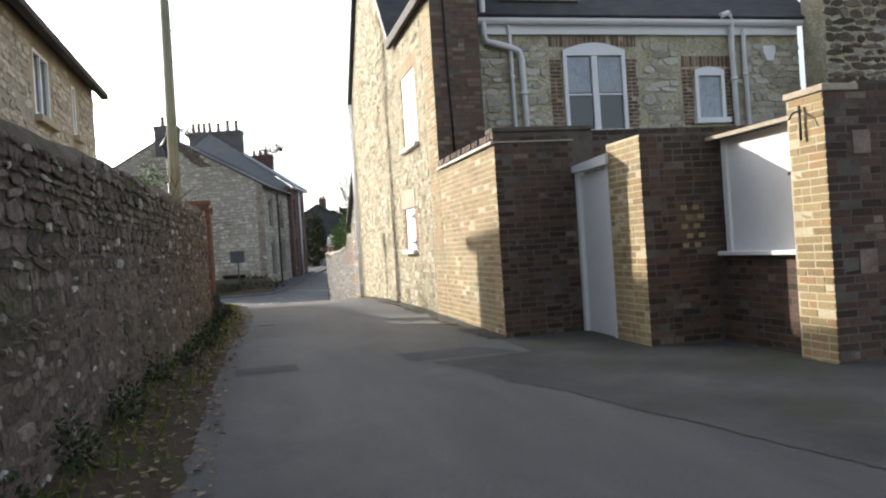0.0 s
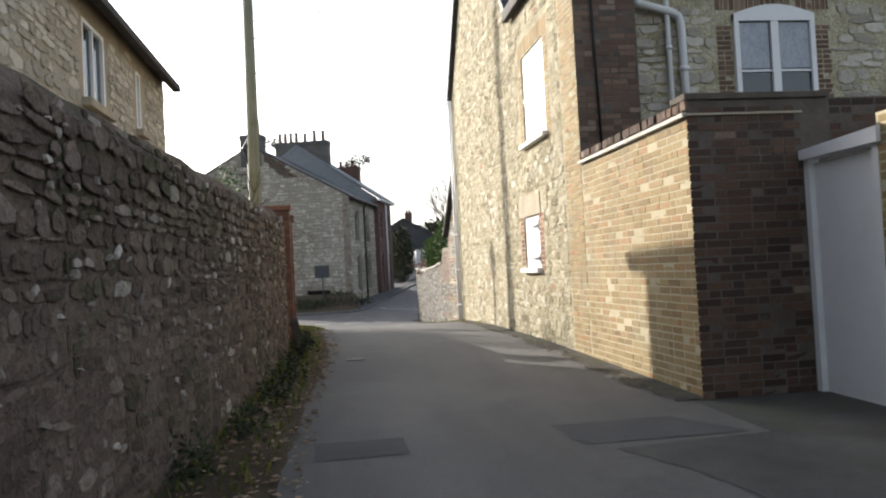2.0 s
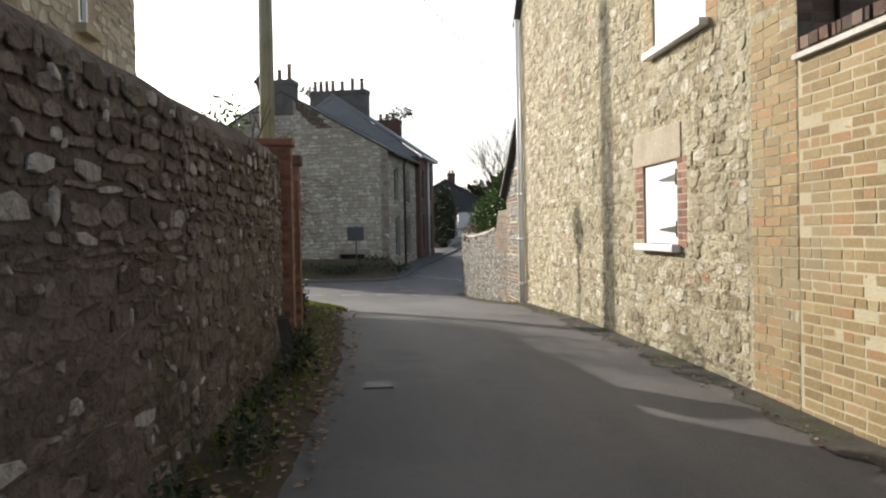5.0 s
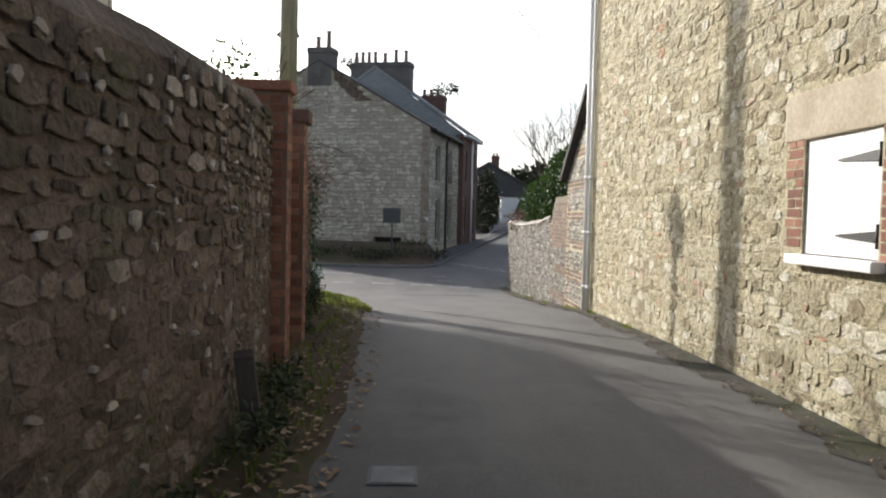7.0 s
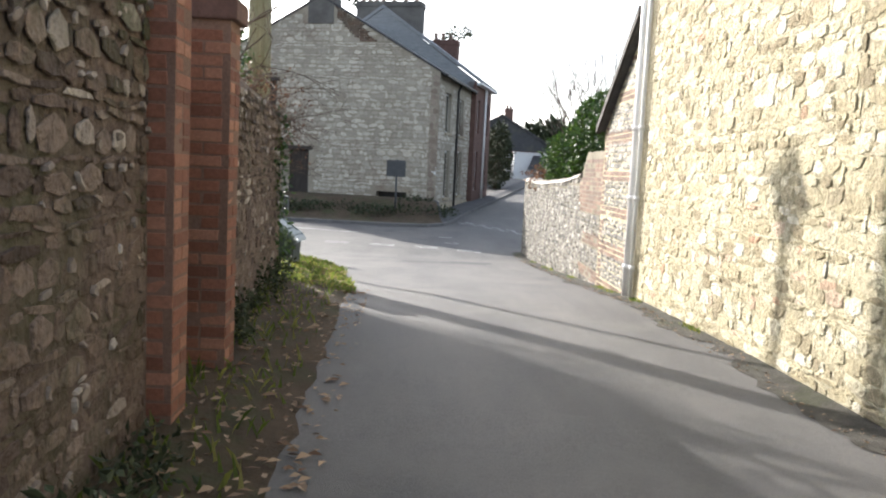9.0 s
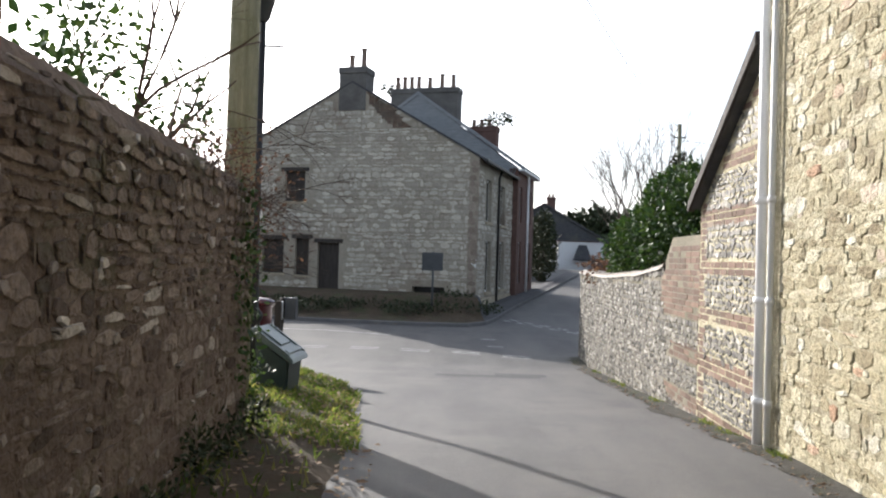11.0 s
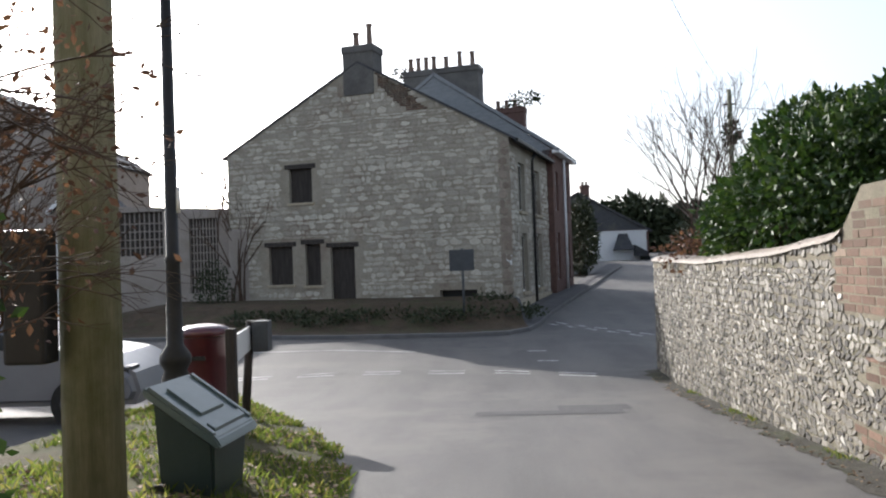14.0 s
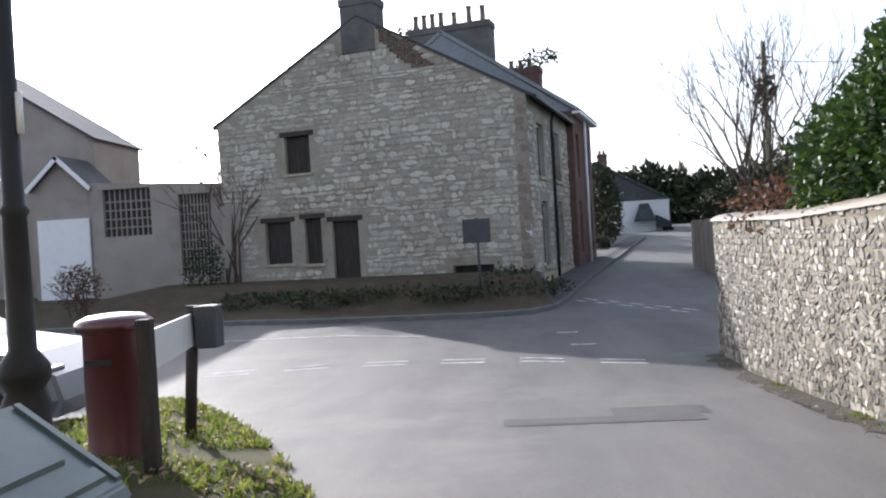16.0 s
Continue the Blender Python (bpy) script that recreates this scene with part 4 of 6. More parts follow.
for s, c, d in ((6.9, 3.4, 5.0), (6.9, 0.6, 2.5), (9.3, 3.4, 5.0), (9.3, 0.6, 2.5)):
    part("window_frame", solid(0.1, 0.14, s, s + 0.7, c, d, 0.004), WHITE, red_house)
    part("pane", solid(0.141, 0.146, s + 0.07, s + 0.63, c + 0.07, d - 0.07), GLASS, red_house)

chimney(-3.1, -1.6, 10.0, 10.6, 6.6, 8.35, [(-2.85, 0.4), (-2.45, 0.4), (-2.05, 0.4)], PLAIN_RED, red_house)

# ---- road furniture ----
pole = thing("utility_pole", "weathered wooden utility pole with a dark equipment box", "utility pole", at=pose(-4.95, 13.9, land(13.9)))
part("shaft", tube([(0, 0, -0.1), (0, 0, 4), (0.03, 0, 9.6)], [0.165, 0.15, 0.12], 14), POLE_WOOD, pole)
part("equipment_box", solid(-0.33, -0.1, -0.28, -0.14, 1.05, 1.75, 0.02), BLACK, pole)
for k in range(4):
    part("step_iron", tube([(0.1, 0, 6.6 + 0.45 * k), (0.28, 0, 6.6 + 0.45 * k)], 0.012, 6), BLACK, pole)
part("bracket", tube([(0, 0, 9.2), (0.5, 0, 9.35), (0.55, 0, 9.5)], 0.02, 6), BLACK, pole)

lamp = thing("street_lamp", "slender black iron street lamp post with a lantern head", "street lamp", at=pose(-5.27, 15.75, land(15.75) + 0.2))
part("post", lathe([(0.11, -0.2), (0.11, 0.6), (0.085, 0.66), (0.12, 0.72), (0.12, 0.78), (0.065, 0.86), (0.055, 1.5), (0.07, 1.53), (0.05, 1.56), (0.042, 4.5)], 14), BLACK, lamp)
part("ladder_bar", tube([(-0.28, 0, 4.2), (0.28, 0, 4.2)], 0.014, 6), BLACK, lamp)
part("lantern", lathe([(0.05, 4.5), (0.09, 4.55), (0.17, 4.85), (0.2, 4.87)], 6), GLASS, lamp)
part("lantern_roof", lathe([(0.23, 4.87), (0.2, 4.92), (0.09, 5.06), (0.1, 5.09), (0.05, 5.14), (0.02, 5.25)], 12), BLACK, lamp)
part("reflector_band", tube([(0.058, 0, 1.9), (0.058, 0, 2.1)], 0.018, 6), PLASTIC_WHITE, lamp, "white plate")

wheelie = thing("wheelie_bin", "dark wheeled refuse bin with a sloping grey-green lid on the grass", "bin", at=pose(-4.7, 14.8, -0.08, 0, 0, -4))


def hollow_body(x0, x1, w, back, front_z, k):
    """A tapered tub with a sloping rim."""
    bm = bmesh.new()
    ring = ((x0, -w), (x1, -w), (x1, w), (x0, w))
    lo = [bm.verts.new((x * k, y * k, 0.0)) for x, y in ring]
    hi = [bm.verts.new((x, y, back if x == x0 else front_z)) for x, y in ring]
    bm.faces.new(lo[::-1])
    bm.faces.new(hi)
    for i in range(4):
        bm.faces.new((lo[i], lo[(i + 1) % 4], hi[(i + 1) % 4], hi[i]))
    bmesh.ops.bevel(bm, geom=list(bm.edges), offset=0.02, segments=2, affect="EDGES")
    return bm


part("body", hollow_body(-0.2, 0.2, 0.27, 0.73, 0.455, 0.86), BIN_GREEN, wheelie)
slope = [(-0.25, 0.8), (-0.22, 0.815), (0.24, 0.495), (0.27, 0.44), (0.24, 0.425), (-0.24, 0.755)]
lid_bm = prism([(x, z) for x, z in slope], "y", -0.31, 0.31)
bmesh.ops.bevel(lid_bm, geom=list(lid_bm.edges), offset=0.012, segments=2, affect="EDGES")
lid = part("lid", lid_bm, BIN_LID, wheelie, "weathered grey-green plastic lid, paled further for the sky it reflects")
part("lid_panel", prism([(-0.15, 0.757), (-0.15, 0.79), (0.08, 0.63), (0.08, 0.597)], "y", -0.17, 0.17), BIN_LID, lid)
part("lid_lip", prism([(0.14, 0.55), (0.15, 0.58), (0.2, 0.545), (0.2, 0.51)], "y", -0.24, 0.24), BIN_LID, lid)
part("lid_ridge", prism([(-0.2, 0.79), (-0.2, 0.82), (0.22, 0.527), (0.22, 0.5)], "y", -0.305, -0.27), BIN_LID, lid)
part("lid_ridge", prism([(-0.2, 0.79), (-0.2, 0.82), (0.22, 0.527), (0.22, 0.5)], "y", 0.27, 0.305), BIN_LID, lid)
part("handle", tube([(-0.28, -0.2, 0.76), (-0.28, 0.2, 0.76)], 0.02, 8), BIN_GREEN, wheelie)
for y in (-0.27, 0.27):
    part("wheel", tube([(-0.17, y - 0.025, 0.1), (-0.17, y + 0.025, 0.1)], 0.1, 14), RUBBER, wheelie)

pillar = thing("post_box", "dark red cylindrical pillar box with a pale domed cap", "pillar box", at=pose(-5.65, 17.35, land(17.35) - 0.2))
part("shaft", lathe([(0.235, 0), (0.235, 0.18), (0.215, 0.2), (0.215, 1.28), (0.23, 1.3)], 28), POST_RED, pillar)
part("cap", lathe([(0.255, 1.3), (0.26, 1.34), (0.25, 1.37), (0.18, 1.40), (0.06, 1.415)], 28), GLOSS_RED, pillar, "domed cap shining in the sun")
part("slot", solid(-0.09, 0.09, -0.245, -0.232, 1.08, 1.12), BLACK, pillar)

plate = thing("street_name_sign", "long street name plate between two leaning dark posts", "sign", at=pose(-5.24, 16.95, -0.1))
run = Vector((-0.27, 1.35, 0))
part("post", solid(-0.045, 0.045, -0.045, 0.045, -0.15, 1.0, 0.012), DARK_WOOD, plate)
part("post", tube([run + Vector((-0.07, 0, -0.2)), run + Vector((0.02, 0, 0.98))], 0.05, 8), DARK_WOOD, plate)
board_bm = solid(-0.012, 0.012, 0.0, run.length - 0.1, 0.66, 0.92, 0.004)
bmesh.ops.transform(board_bm, matrix=pose(0.0, 0.06, 0.0, 0, 0, math.degrees(math.atan2(0.27, 1.35))), verts=board_bm.verts)
part("panel", board_bm, PLASTIC_WHITE, plate, "weathered white plate")
part("box", solid(run.x + 0.07, run.x + 0.25, run.y - 0.12, run.y + 0.06, 0.64, 0.98, 0.015), SIGN_GREY, plate, "grey box on the post")

road_sign = thing("road_sign", "back of a square road sign on a thin post", "sign", at=pose(-3.7, 31.8, land(31.8)))
part("post", tube([(0, 0, -0.1), (0, 0, 2.25)], 0.035, 8), SIGN_GREY, road_sign)
part("panel", solid(-0.37, 0.33, -0.06, -0.036, 1.62, 2.22, 0.01), SIGN_GREY, road_sign)

KERB_STONE = surface("kerb_stone", [(0.3, (0.11, 0.11, 0.11)), (0.7, (0.17, 0.165, 0.16))], 3, 40, 0.9, 0.4, 0.006)

# ---- bank, kerb and pavement before the old house ----
hq = lambda x, y, z=0.0: house_q @ Vector((x, y, z))
inner_local = [(-40, 2.0), (-10.5, -0.02), (-6.5, -0.02), (-2.5, -0.02), (-1.0, -0.02), (-0.2, -0.02), (0.02, 0.6), (0.02, 3.0), (0.02, 6.4), (0.27, 9.5), (0.27, 26)]


def fill_line(pts, n):
    d = [0.0]
    for a, b in zip(pts, pts[1:]):
        d.append(d[-1] + math.dist(a, b))
    return [(float(np.interp(q, d, [p[0] for p in pts])), float(np.interp(q, d, [p[1] for p in pts]))) for q in np.linspace(0, d[-1], n)]


seg_out, seg_in = [], []
for k in range(len(kerb_pts) - 1):
    n = 12
    for i in range(n):
        q = i / n
        a, b = kerb_pts[k], kerb_pts[k + 1]
        seg_out.append((a[0] + (b[0] - a[0]) * q, a[1] + (b[1] - a[1]) * q))
        p, r = hq(*inner_local[k]), hq(*inner_local[k + 1])
        seg_in.append((p.x + (r.x - p.x) * q, p.y + (r.y - p.y) * q))
kv, kf, bv, bf = [], [], [], []
for (ox, oy), (ix, iy) in zip(seg_out, seg_in):
    d = Vector((ix - ox, iy - oy, 0)).normalized() * 0.14
    z = land(oy)
    kv += [(ox, oy, z - 0.1), (ox, oy, z + 0.1), (ox + d.x, oy + d.y, z + 0.11), (ox + d.x, oy + d.y, z - 0.1)]
    hi = 0.32 if iy < 38.5 and ix < -2.3 else land(iy) + 0.1
    for j in range(9):
        q = j / 8
        x, y = ox + d.x + (ix - ox - d.x) * q, oy + d.y + (iy - oy - d.y) * q
        s = min(1, max(0, (q - 0.12) / 0.45))
        s = s * s * (3 - 2 * s)
        bv.append((x, y, z + 0.105 + (hi - z - 0.105) * s + 0.06 * rough_n(x, y, 1.3) * s * (1 - q)))
for k in range(len(seg_out) - 1):
    kf += [(4 * k + i, 4 * k + (i + 1) % 4, 4 * k + 4 + (i + 1) % 4, 4 * k + 4 + i) for i in range(4)]
    bf += [(9 * k + j, 9 * k + j + 1, 9 * k + 10 + j, 9 * k + 9 + j) for j in range(8)]
tagged(raw("kerb", kv, kf, KERB_STONE), "worn grey kerb along the junction", "kerb", kind="structure")
cut = 8 * 12 * 5
tagged(raw("pavement", bv, bf[cut:], ASPHALT_PATCH, smooth=True), "narrow dark asphalt pavement beside the old house", "pavement", kind="structure")
tagged(raw("bank", bv, bf[:cut], EARTH, smooth=True), "low rough bank of earth and ivy before the old house", "bank", kind="structure")


# ---- road markings, patches, cover ----
def strip(name, pts, width, lift, material, label, category):
    v, f = [], []
    for i, (x, y) in enumerate(pts):
        a, b = pts[max(i - 1, 0)], pts[min(i + 1, len(pts) - 1)]
        d = Vector((b[0] - a[0], b[1] - a[1], 0)).normalized()
        for s in (-0.5, 0.5):
            px, py = x - d.y * width * s, y + d.x * width * s
            v.append((px, py, land(py) + lift))
    f = [(2 * i, 2 * i + 1, 2 * i + 3, 2 * i + 2) for i in range(len(pts) - 1)]
    return tagged(raw(name, v, f, material), label, category, kind="structure", group="road markings" if category == "road marking" else "")


def dashes(line, length, gap, width):
    pts = fill_line(line, 600)
    total = sum(math.dist(a, b) for a, b in zip(line, line[1:]))
    s = 0.0
    while s + length < total:
        i, j = int(s / total * 599), int((s + length) / total * 599)
        strip("road_dash", pts[i:j + 1:max(1, (j - i) // 4)], width, 0.005, LINE_PAINT, "worn white dash of a give way line", "road marking")
        s += length + gap


g1 = [(-7.6, 23.55), (-5.8, 23.92), (-4.5, 23.9), (-2.7, 23.7), (-0.6, 22.95)]
dashes(g1, 0.7, 0.5, 0.075)
dashes([(x, y + 0.28) for x, y in g1], 0.7, 0.5, 0.075)
g2 = [(-1.35, 32.3), (0.0, 30.0), (1.1, 28.0)]
dashes(g2, 0.55, 0.35, 0.09)
dashes([(x + 0.28, y + 0.2) for x, y in g2], 0.55, 0.35, 0.09)
strip("road_line", fill_line([(-16, 28.1), (-9, 27.6), (-6.4, 27.6), (-4.6, 26.9)], 24), 0.1, 0.005, LINE_PAINT, "worn white centre line of the road", "road marking")
for line, w in (([(-2.15, 26.6), (-1.75, 26.55)], 0.1), ([(-2.0, 25.1), (-1.6, 25.05)], 0.1)):
    strip("road_dash", fill_line(line, 4), w, 0.005, LINE_PAINT, "short worn white dash on the road", "road marking")


def patch(name, y0, y1, left, right, label):
    tagged(sheet(name, ASPHALT_PATCH, y0, y1, left, right, 0.005, 0.1, 6), label, "road patch", kind="structure")


patch("road_patch_1", -1.0, -0.5, lambda y: -3.22 + 0.02 * rough_n(1, y, 9), lambda y: -2.58 + 0.02 * rough_n(5, y, 9), "dark square patch in the asphalt")
patch("road_patch_2", -1.15, -0.5, lambda y: -1.48 - 0.1 * (y + 0.5), lambda y: -0.55 - 0.5 * (y + 0.5), "dark trench patch in the asphalt")
patch("road_patch_3", 19.15, 19.5, lambda y: -3.05, lambda y: -1.25, "dark trench patch across the lane")
patch("road_patch_4", 19.5, 19.95, lambda y: -2.02, lambda y: -1.12, "dark trench patch across the lane")
cover = thing("access_cover", "worn rectangular iron access cover in the asphalt", "cover", at=pose(-2.82, 4.36, land(4.36), -0.6, 0, 0) @ Matrix.Scale(0.72, 4))
part("frame", solid(-0.17, 0.17, -0.2, 0.2, -0.02, 0.006, 0.002), BLACK, cover)
part("plate", solid(-0.145, 0.145, -0.175, 0.175, 0.0, 0.011, 0.002), IRON_COVER, cover)


# ---- plants ----
def leaf_cloud(name, blobs, count, size, material, parent=None, seed=1, shell=0.55, keep=None, lumpy=0.28):
    """Many small folded leaves in lumpy blobs (centre, radii)."""
    rnd = np.random.RandomState(seed)
    vol = np.array([b[1][0] * b[1][1] * b[1][2] for b in blobs]) ** 0.67
    v, f = [], []
    for (c, r), n in zip(blobs, (vol / vol.sum() * count).astype(int)):
        for _ in range(n):
            d = rnd.normal(size=3)
            d /= np.linalg.norm(d)
            lump = 1 + lumpy * noise.noise(Vector(d) * 2.3 + Vector(c)) + 0.12 * noise.noise(Vector(d) * 6 + Vector(c))
            rad = (shell + (1 - shell) * rnd.random_sample() ** 0.5) * lump
            p = np.array(c) + d * np.array(r) * rad
            if keep and not keep(p):
                continue
            a = rnd.normal(size=3)
            a /= np.linalg.norm(a)
            a = a + d * 0.5
            b = np.cross(a, rnd.normal(size=3))
            b /= np.linalg.norm(b) + 1e-6
            s = size * rnd.uniform(0.6, 1.3)
            a, b = a * s, b * s * 0.32
            m = np.cross(a, b) / s * 0.5
            k = len(v)
            v += [tuple(p), tuple(p + a * 0.5 + b), tuple(p + a), tuple(p + a * 0.5 - b + m)]
            f += [(k, k + 1, k + 2), (k, k + 2, k + 3)]
    return raw(name, v, f, material, parent)


def limbs(name, starts, material, parent=None, seed=1, depth=5, spread=0.6, shrink=0.74, droop=0.0, kids=(2, 3), sides=5):
    """Forking tapered limbs. starts: (point, direction, length, radius)."""
    rnd, v, f = random.Random(seed), [], []

    def grow(p, d, length, r, level):
        bends = 3
        ring = None
        for i in range(bends + 1):
            rr = r * (1 - 0.35 * i / bends)
            side = d.cross(Vector((0.3, 0.2, 1) if abs(d.z) < 0.9 else (1, 0, 0))).normalized()
            up = side.cross(d)
            k = len(v)
            n = sides if r > 0.02 else 3
            v.extend([tuple(p + (side * math.cos(a) + up * math.sin(a)) * rr) for a in (2 * math.pi * j / n for j in range(n))])
            if ring is not None:
                f.extend([(ring + j, ring + (j + 1) % n, k + (j + 1) % n, k + j) for j in range(n)])
            ring = k
            if i < bends:
                d = (d + Vector((rnd.uniform(-1, 1), rnd.uniform(-1, 1), rnd.uniform(-0.6, 0.8))) * 0.16 - Vector((0, 0, droop))).normalized()
                p = p + d * (length / bends)
        if level > 0:
            for _ in range(rnd.randint(*kids)):
                nd = (d + Vector((rnd.uniform(-1, 1), rnd.uniform(-1, 1), rnd.uniform(-0.5, 0.9))) * spread).normalized()
                grow(p, nd, length * shrink * rnd.uniform(0.75, 1.15), r * 0.62, level - 1)

    for p, d, length, r in starts:
        grow(Vector(p), Vector(d).normalized(), length, r, depth)
    return raw(name, v, f, material, parent)


bush = thing("evergreen_bush", "large dense glossy evergreen bush behind the flint wall", "bush", at=pose(1.65, 19.5, -0.5))
limbs("trunk", [((0, 0, 0), (0.1, 0, 1), 1.2, 0.09), ((0.3, 0.4, 0), (-0.2, 0.2, 1), 1.1, 0.07)], TWIG, bush, 3, 3)
leaf_cloud("crown", [((0, 0, 2.3), (1.7, 2.2, 1.4)), ((0.2, -0.7, 2.7), (1.2, 1.3, 1.15)), ((-0.5, 0.5, 2.0), (1.2, 1.6, 1.1)), ((1.5, -0.5, 2.4), (1.8, 2.0, 1.6)), ((-0.3, 0.3, 3.1), (0.8, 1.0, 0.8))], 64000, 0.085, LEAF_DARK, bush, 4, 0.72, lambda p: p[0] > -1.55 or p[2] > 2.15, 0.13)
red_hedge = thing("beech_hedge", "russet winter beech hedge behind the flint wall", "hedge", at=pose(1.35, 22.4, -0.5))
limbs("stem_growth", [((-0.8 + 0.35 * k, 0.4 * math.sin(k * 2.3), 0), (0.1 * math.sin(k), 0.1 * math.cos(k * 3), 1), 0.95, 0.025) for k in range(9)], TWIG, red_hedge, 6, 4, 0.5)
leaf_cloud("foliage", [((0.3, -0.2, 1.95), (1.7, 1.1, 0.55)), ((-0.7, -0.6, 1.95), (0.9, 1.1, 0.5)), ((1.7, 0.3, 2.1), (1.5, 1.2, 0.6))], 4200, 0.075, LEAF_RED, red_hedge, 7, 0.2)


def bare_tree(x, y, z, height, seed, label, depth=6, lean=(0.0, 0.0)):
    ob = thing("bare_tree", label, "tree", at=pose(x, y, z))
    h = height * 0.26
    part("trunk", tube([(0, 0, -0.2), (lean[0] * h * 0.4, lean[1] * h * 0.4, h * 0.5), (lean[0] * h, lean[1] * h, h)], [0.022 * height ** 0.8, 0.018 * height ** 0.8, 0.014 * height ** 0.8], 8), TWIG, ob)
    top = (lean[0] * h, lean[1] * h, h)
    limbs("branchwork", [(top, (math.cos(a) * 0.6, math.sin(a) * 0.6, 1), height * 0.22, 0.011 * height ** 0.8) for a in (0.3, 1.9, 3.5, 5.0)], TWIG, ob, seed, depth, 0.55, 0.8, 0.0, (2, 3), 4)
    return ob


bare_tree(3.7, 33, -0.4, 6.6, 11, "bare winter tree with spreading grey twigs", 5, (-0.15, 0))
bare_tree(7.6, 45, 0.1, 7.0, 12, "rounded bare winter tree beyond the road", 5)
bare_tree(2.6, 28.0, -0.5, 6.0, 15, "slender bare garden tree behind the hedge", 4, (-0.25, 0))
bare_tree(-15.5, 46, 0.3, 9.0, 13, "bare winter tree behind the rendered outbuilding", 5)
shrub = thing("bramble_shrub", "bare arching brambles with russet leaves over the wall end", "shrub", at=pose(-4.8, 12.1, land(12.1)))
limbs("stem_growth", [((0.16 * math.sin(k * 5), 0.09 * (k % 14) - 0.6, 1.2 + 0.3 * math.sin(k * 3.1)), (0.15 + 0.35 * math.sin(k * 2), 0.4 * math.cos(k * 1.7), 0.8), 0.38, 0.009) for k in range(64)], TWIG, shrub, 21, 4, 0.7, 0.7, 0.07, (2, 3), 4)
leaf_cloud("foliage", [((0.2, 0.3, 1.9), (0.6, 1.0, 0.75)), ((0.1, -0.4, 2.1), (0.5, 0.7, 0.4))], 2200, 0.034, LEAF_RED, shrub, 22, 0.0)
creeper = thing("dead_creeper", "bare tangled creeper stems over the wall top", "creeper", at=pose(-4.3, 10.2, 2.0))
limbs("stem_growth", [((0.02 * math.sin(k), 0.2 * k - 0.9, 0.12 - 0.02 * k), (0.35 * math.sin(k * 2.1), 0.7, 0.45 + 0.3 * math.cos(k)), 0.5, 0.009) for k in range(12)], TWIG, creeper, 29, 3, 0.7, 0.75, 0.1, (2, 3), 4)
ivy = thing("holly_bush", "dark glossy holly growing over the wall by the pole", "bush", at=pose(-5.3, 11.3, land(11.3)))
limbs("trunk", [((0, 0, 0), (0, 0, 1), 1.5, 0.05)], TWIG, ivy, 23, 3)
leaf_cloud("crown", [((0, 0.1, 3.0), (0.38, 0.75, 0.8)), ((0.3, -0.9, 2.4), (0.3, 0.6, 0.35)), ((0.35, 0.9, 2.5), (0.3, 0.4, 0.5))], 1000, 0.075, LEAF_DARK, ivy, 24, 0.1)
climber = thing("wall_climber", "dark leafless climber between outbuilding and gable", "climber", at=pose(-12.0, 37.2, 0))
limbs("stem_growth", [((0.25 * math.sin(k * 2.2), 0.0, 0.0), (0.25 * math.sin(k * 3), 0.05, 1), 1.5, 0.05) for k in range(7)], TWIG, climber, 33, 4, 0.4, 0.72)
red_bush = thing("russet_bush", "russet winter garden bush before the garage", "bush", at=pose(-14.6, 32.4, -0.2))
limbs("stem_growth", [((0.2 * math.sin(k * 2.2), 0.2 * math.cos(k * 1.3), 0.0), (0.4 * math.sin(k * 3), 0.3 * math.cos(k * 2), 1), 0.5, 0.02) for k in range(9)], TWIG, red_bush, 34, 3, 0.5)
leaf_cloud("foliage", [((0, 0, 0.8), (0.65, 0.6, 0.65))], 1200, 0.07, LEAF_RED, red_bush, 35, 0.1)
trailing = thing("wall_ivy", "ivy and moss trailing down the wall end", "ivy", at=pose(-4.25, 11.3, land(11.3)))
leaf_cloud("upper_foliage", [((0.05, 0.3, 1.3), (0.1, 0.4, 0.8))], 320, 0.05, LEAF_DARK, trailing, 25, 0.1)
leaf_cloud("lower_foliage", [((0.05, 0.5, 0.5), (0.12, 0.3, 0.45))], 180, 0.05, LEAF_DARK, trailing, 27, 0.1)

for n, (x, y, z, r, h, s) in enumerate([(7.4, 37, 0, 2.4, 3.6, 31), (10.5, 43, 0.2, 3.2, 4.4, 32), (13, 52, 0.6, 4, 5, 33), (12.5, 62, 1, 3, 3.4, 36)]):
    ob = thing("dark_conifer", "dark evergreen trees beyond the far road", "tree", at=pose(x, y, z), group="far evergreens")
    part("trunk", tube([(0, 0, -0.2), (0, 0, h * 0.7)], [0.2, 0.08], 6), TWIG, ob)
    leaf_cloud("crown", [((0, 0, h * 0.55), (r, r, h * 0.5)), ((0.5, 0.3, h * 0.8), (r * 0.55, r * 0.55, h * 0.35)), ((-r * 0.6, 0, h * 0.4), (r * 0.6, r * 0.6, h * 0.4))], 5000, 0.28, LEAF_FAR, ob, s, 0.5)
bank_growth = leaf_cloud("bank_growth", [((-10 + 1.1 * k, 31.9 + 0.5 * math.sin(k * 2.1) + 0.12 * max(0, 5 - k), -0.05), (0.9, 0.8, 0.22)) for k in range(8)] + [((-3.0, 33.3, 0.0), (0.9, 1.2, 0.5)), ((-12.5, 36.0, 0.6), (0.7, 0.6, 1.2))], 9000, 0.09, LEAF_FAR, None, 42, 0.2)
tagged(bank_growth, "dark ivy and weeds on the bank", "ivy", kind="stuff")
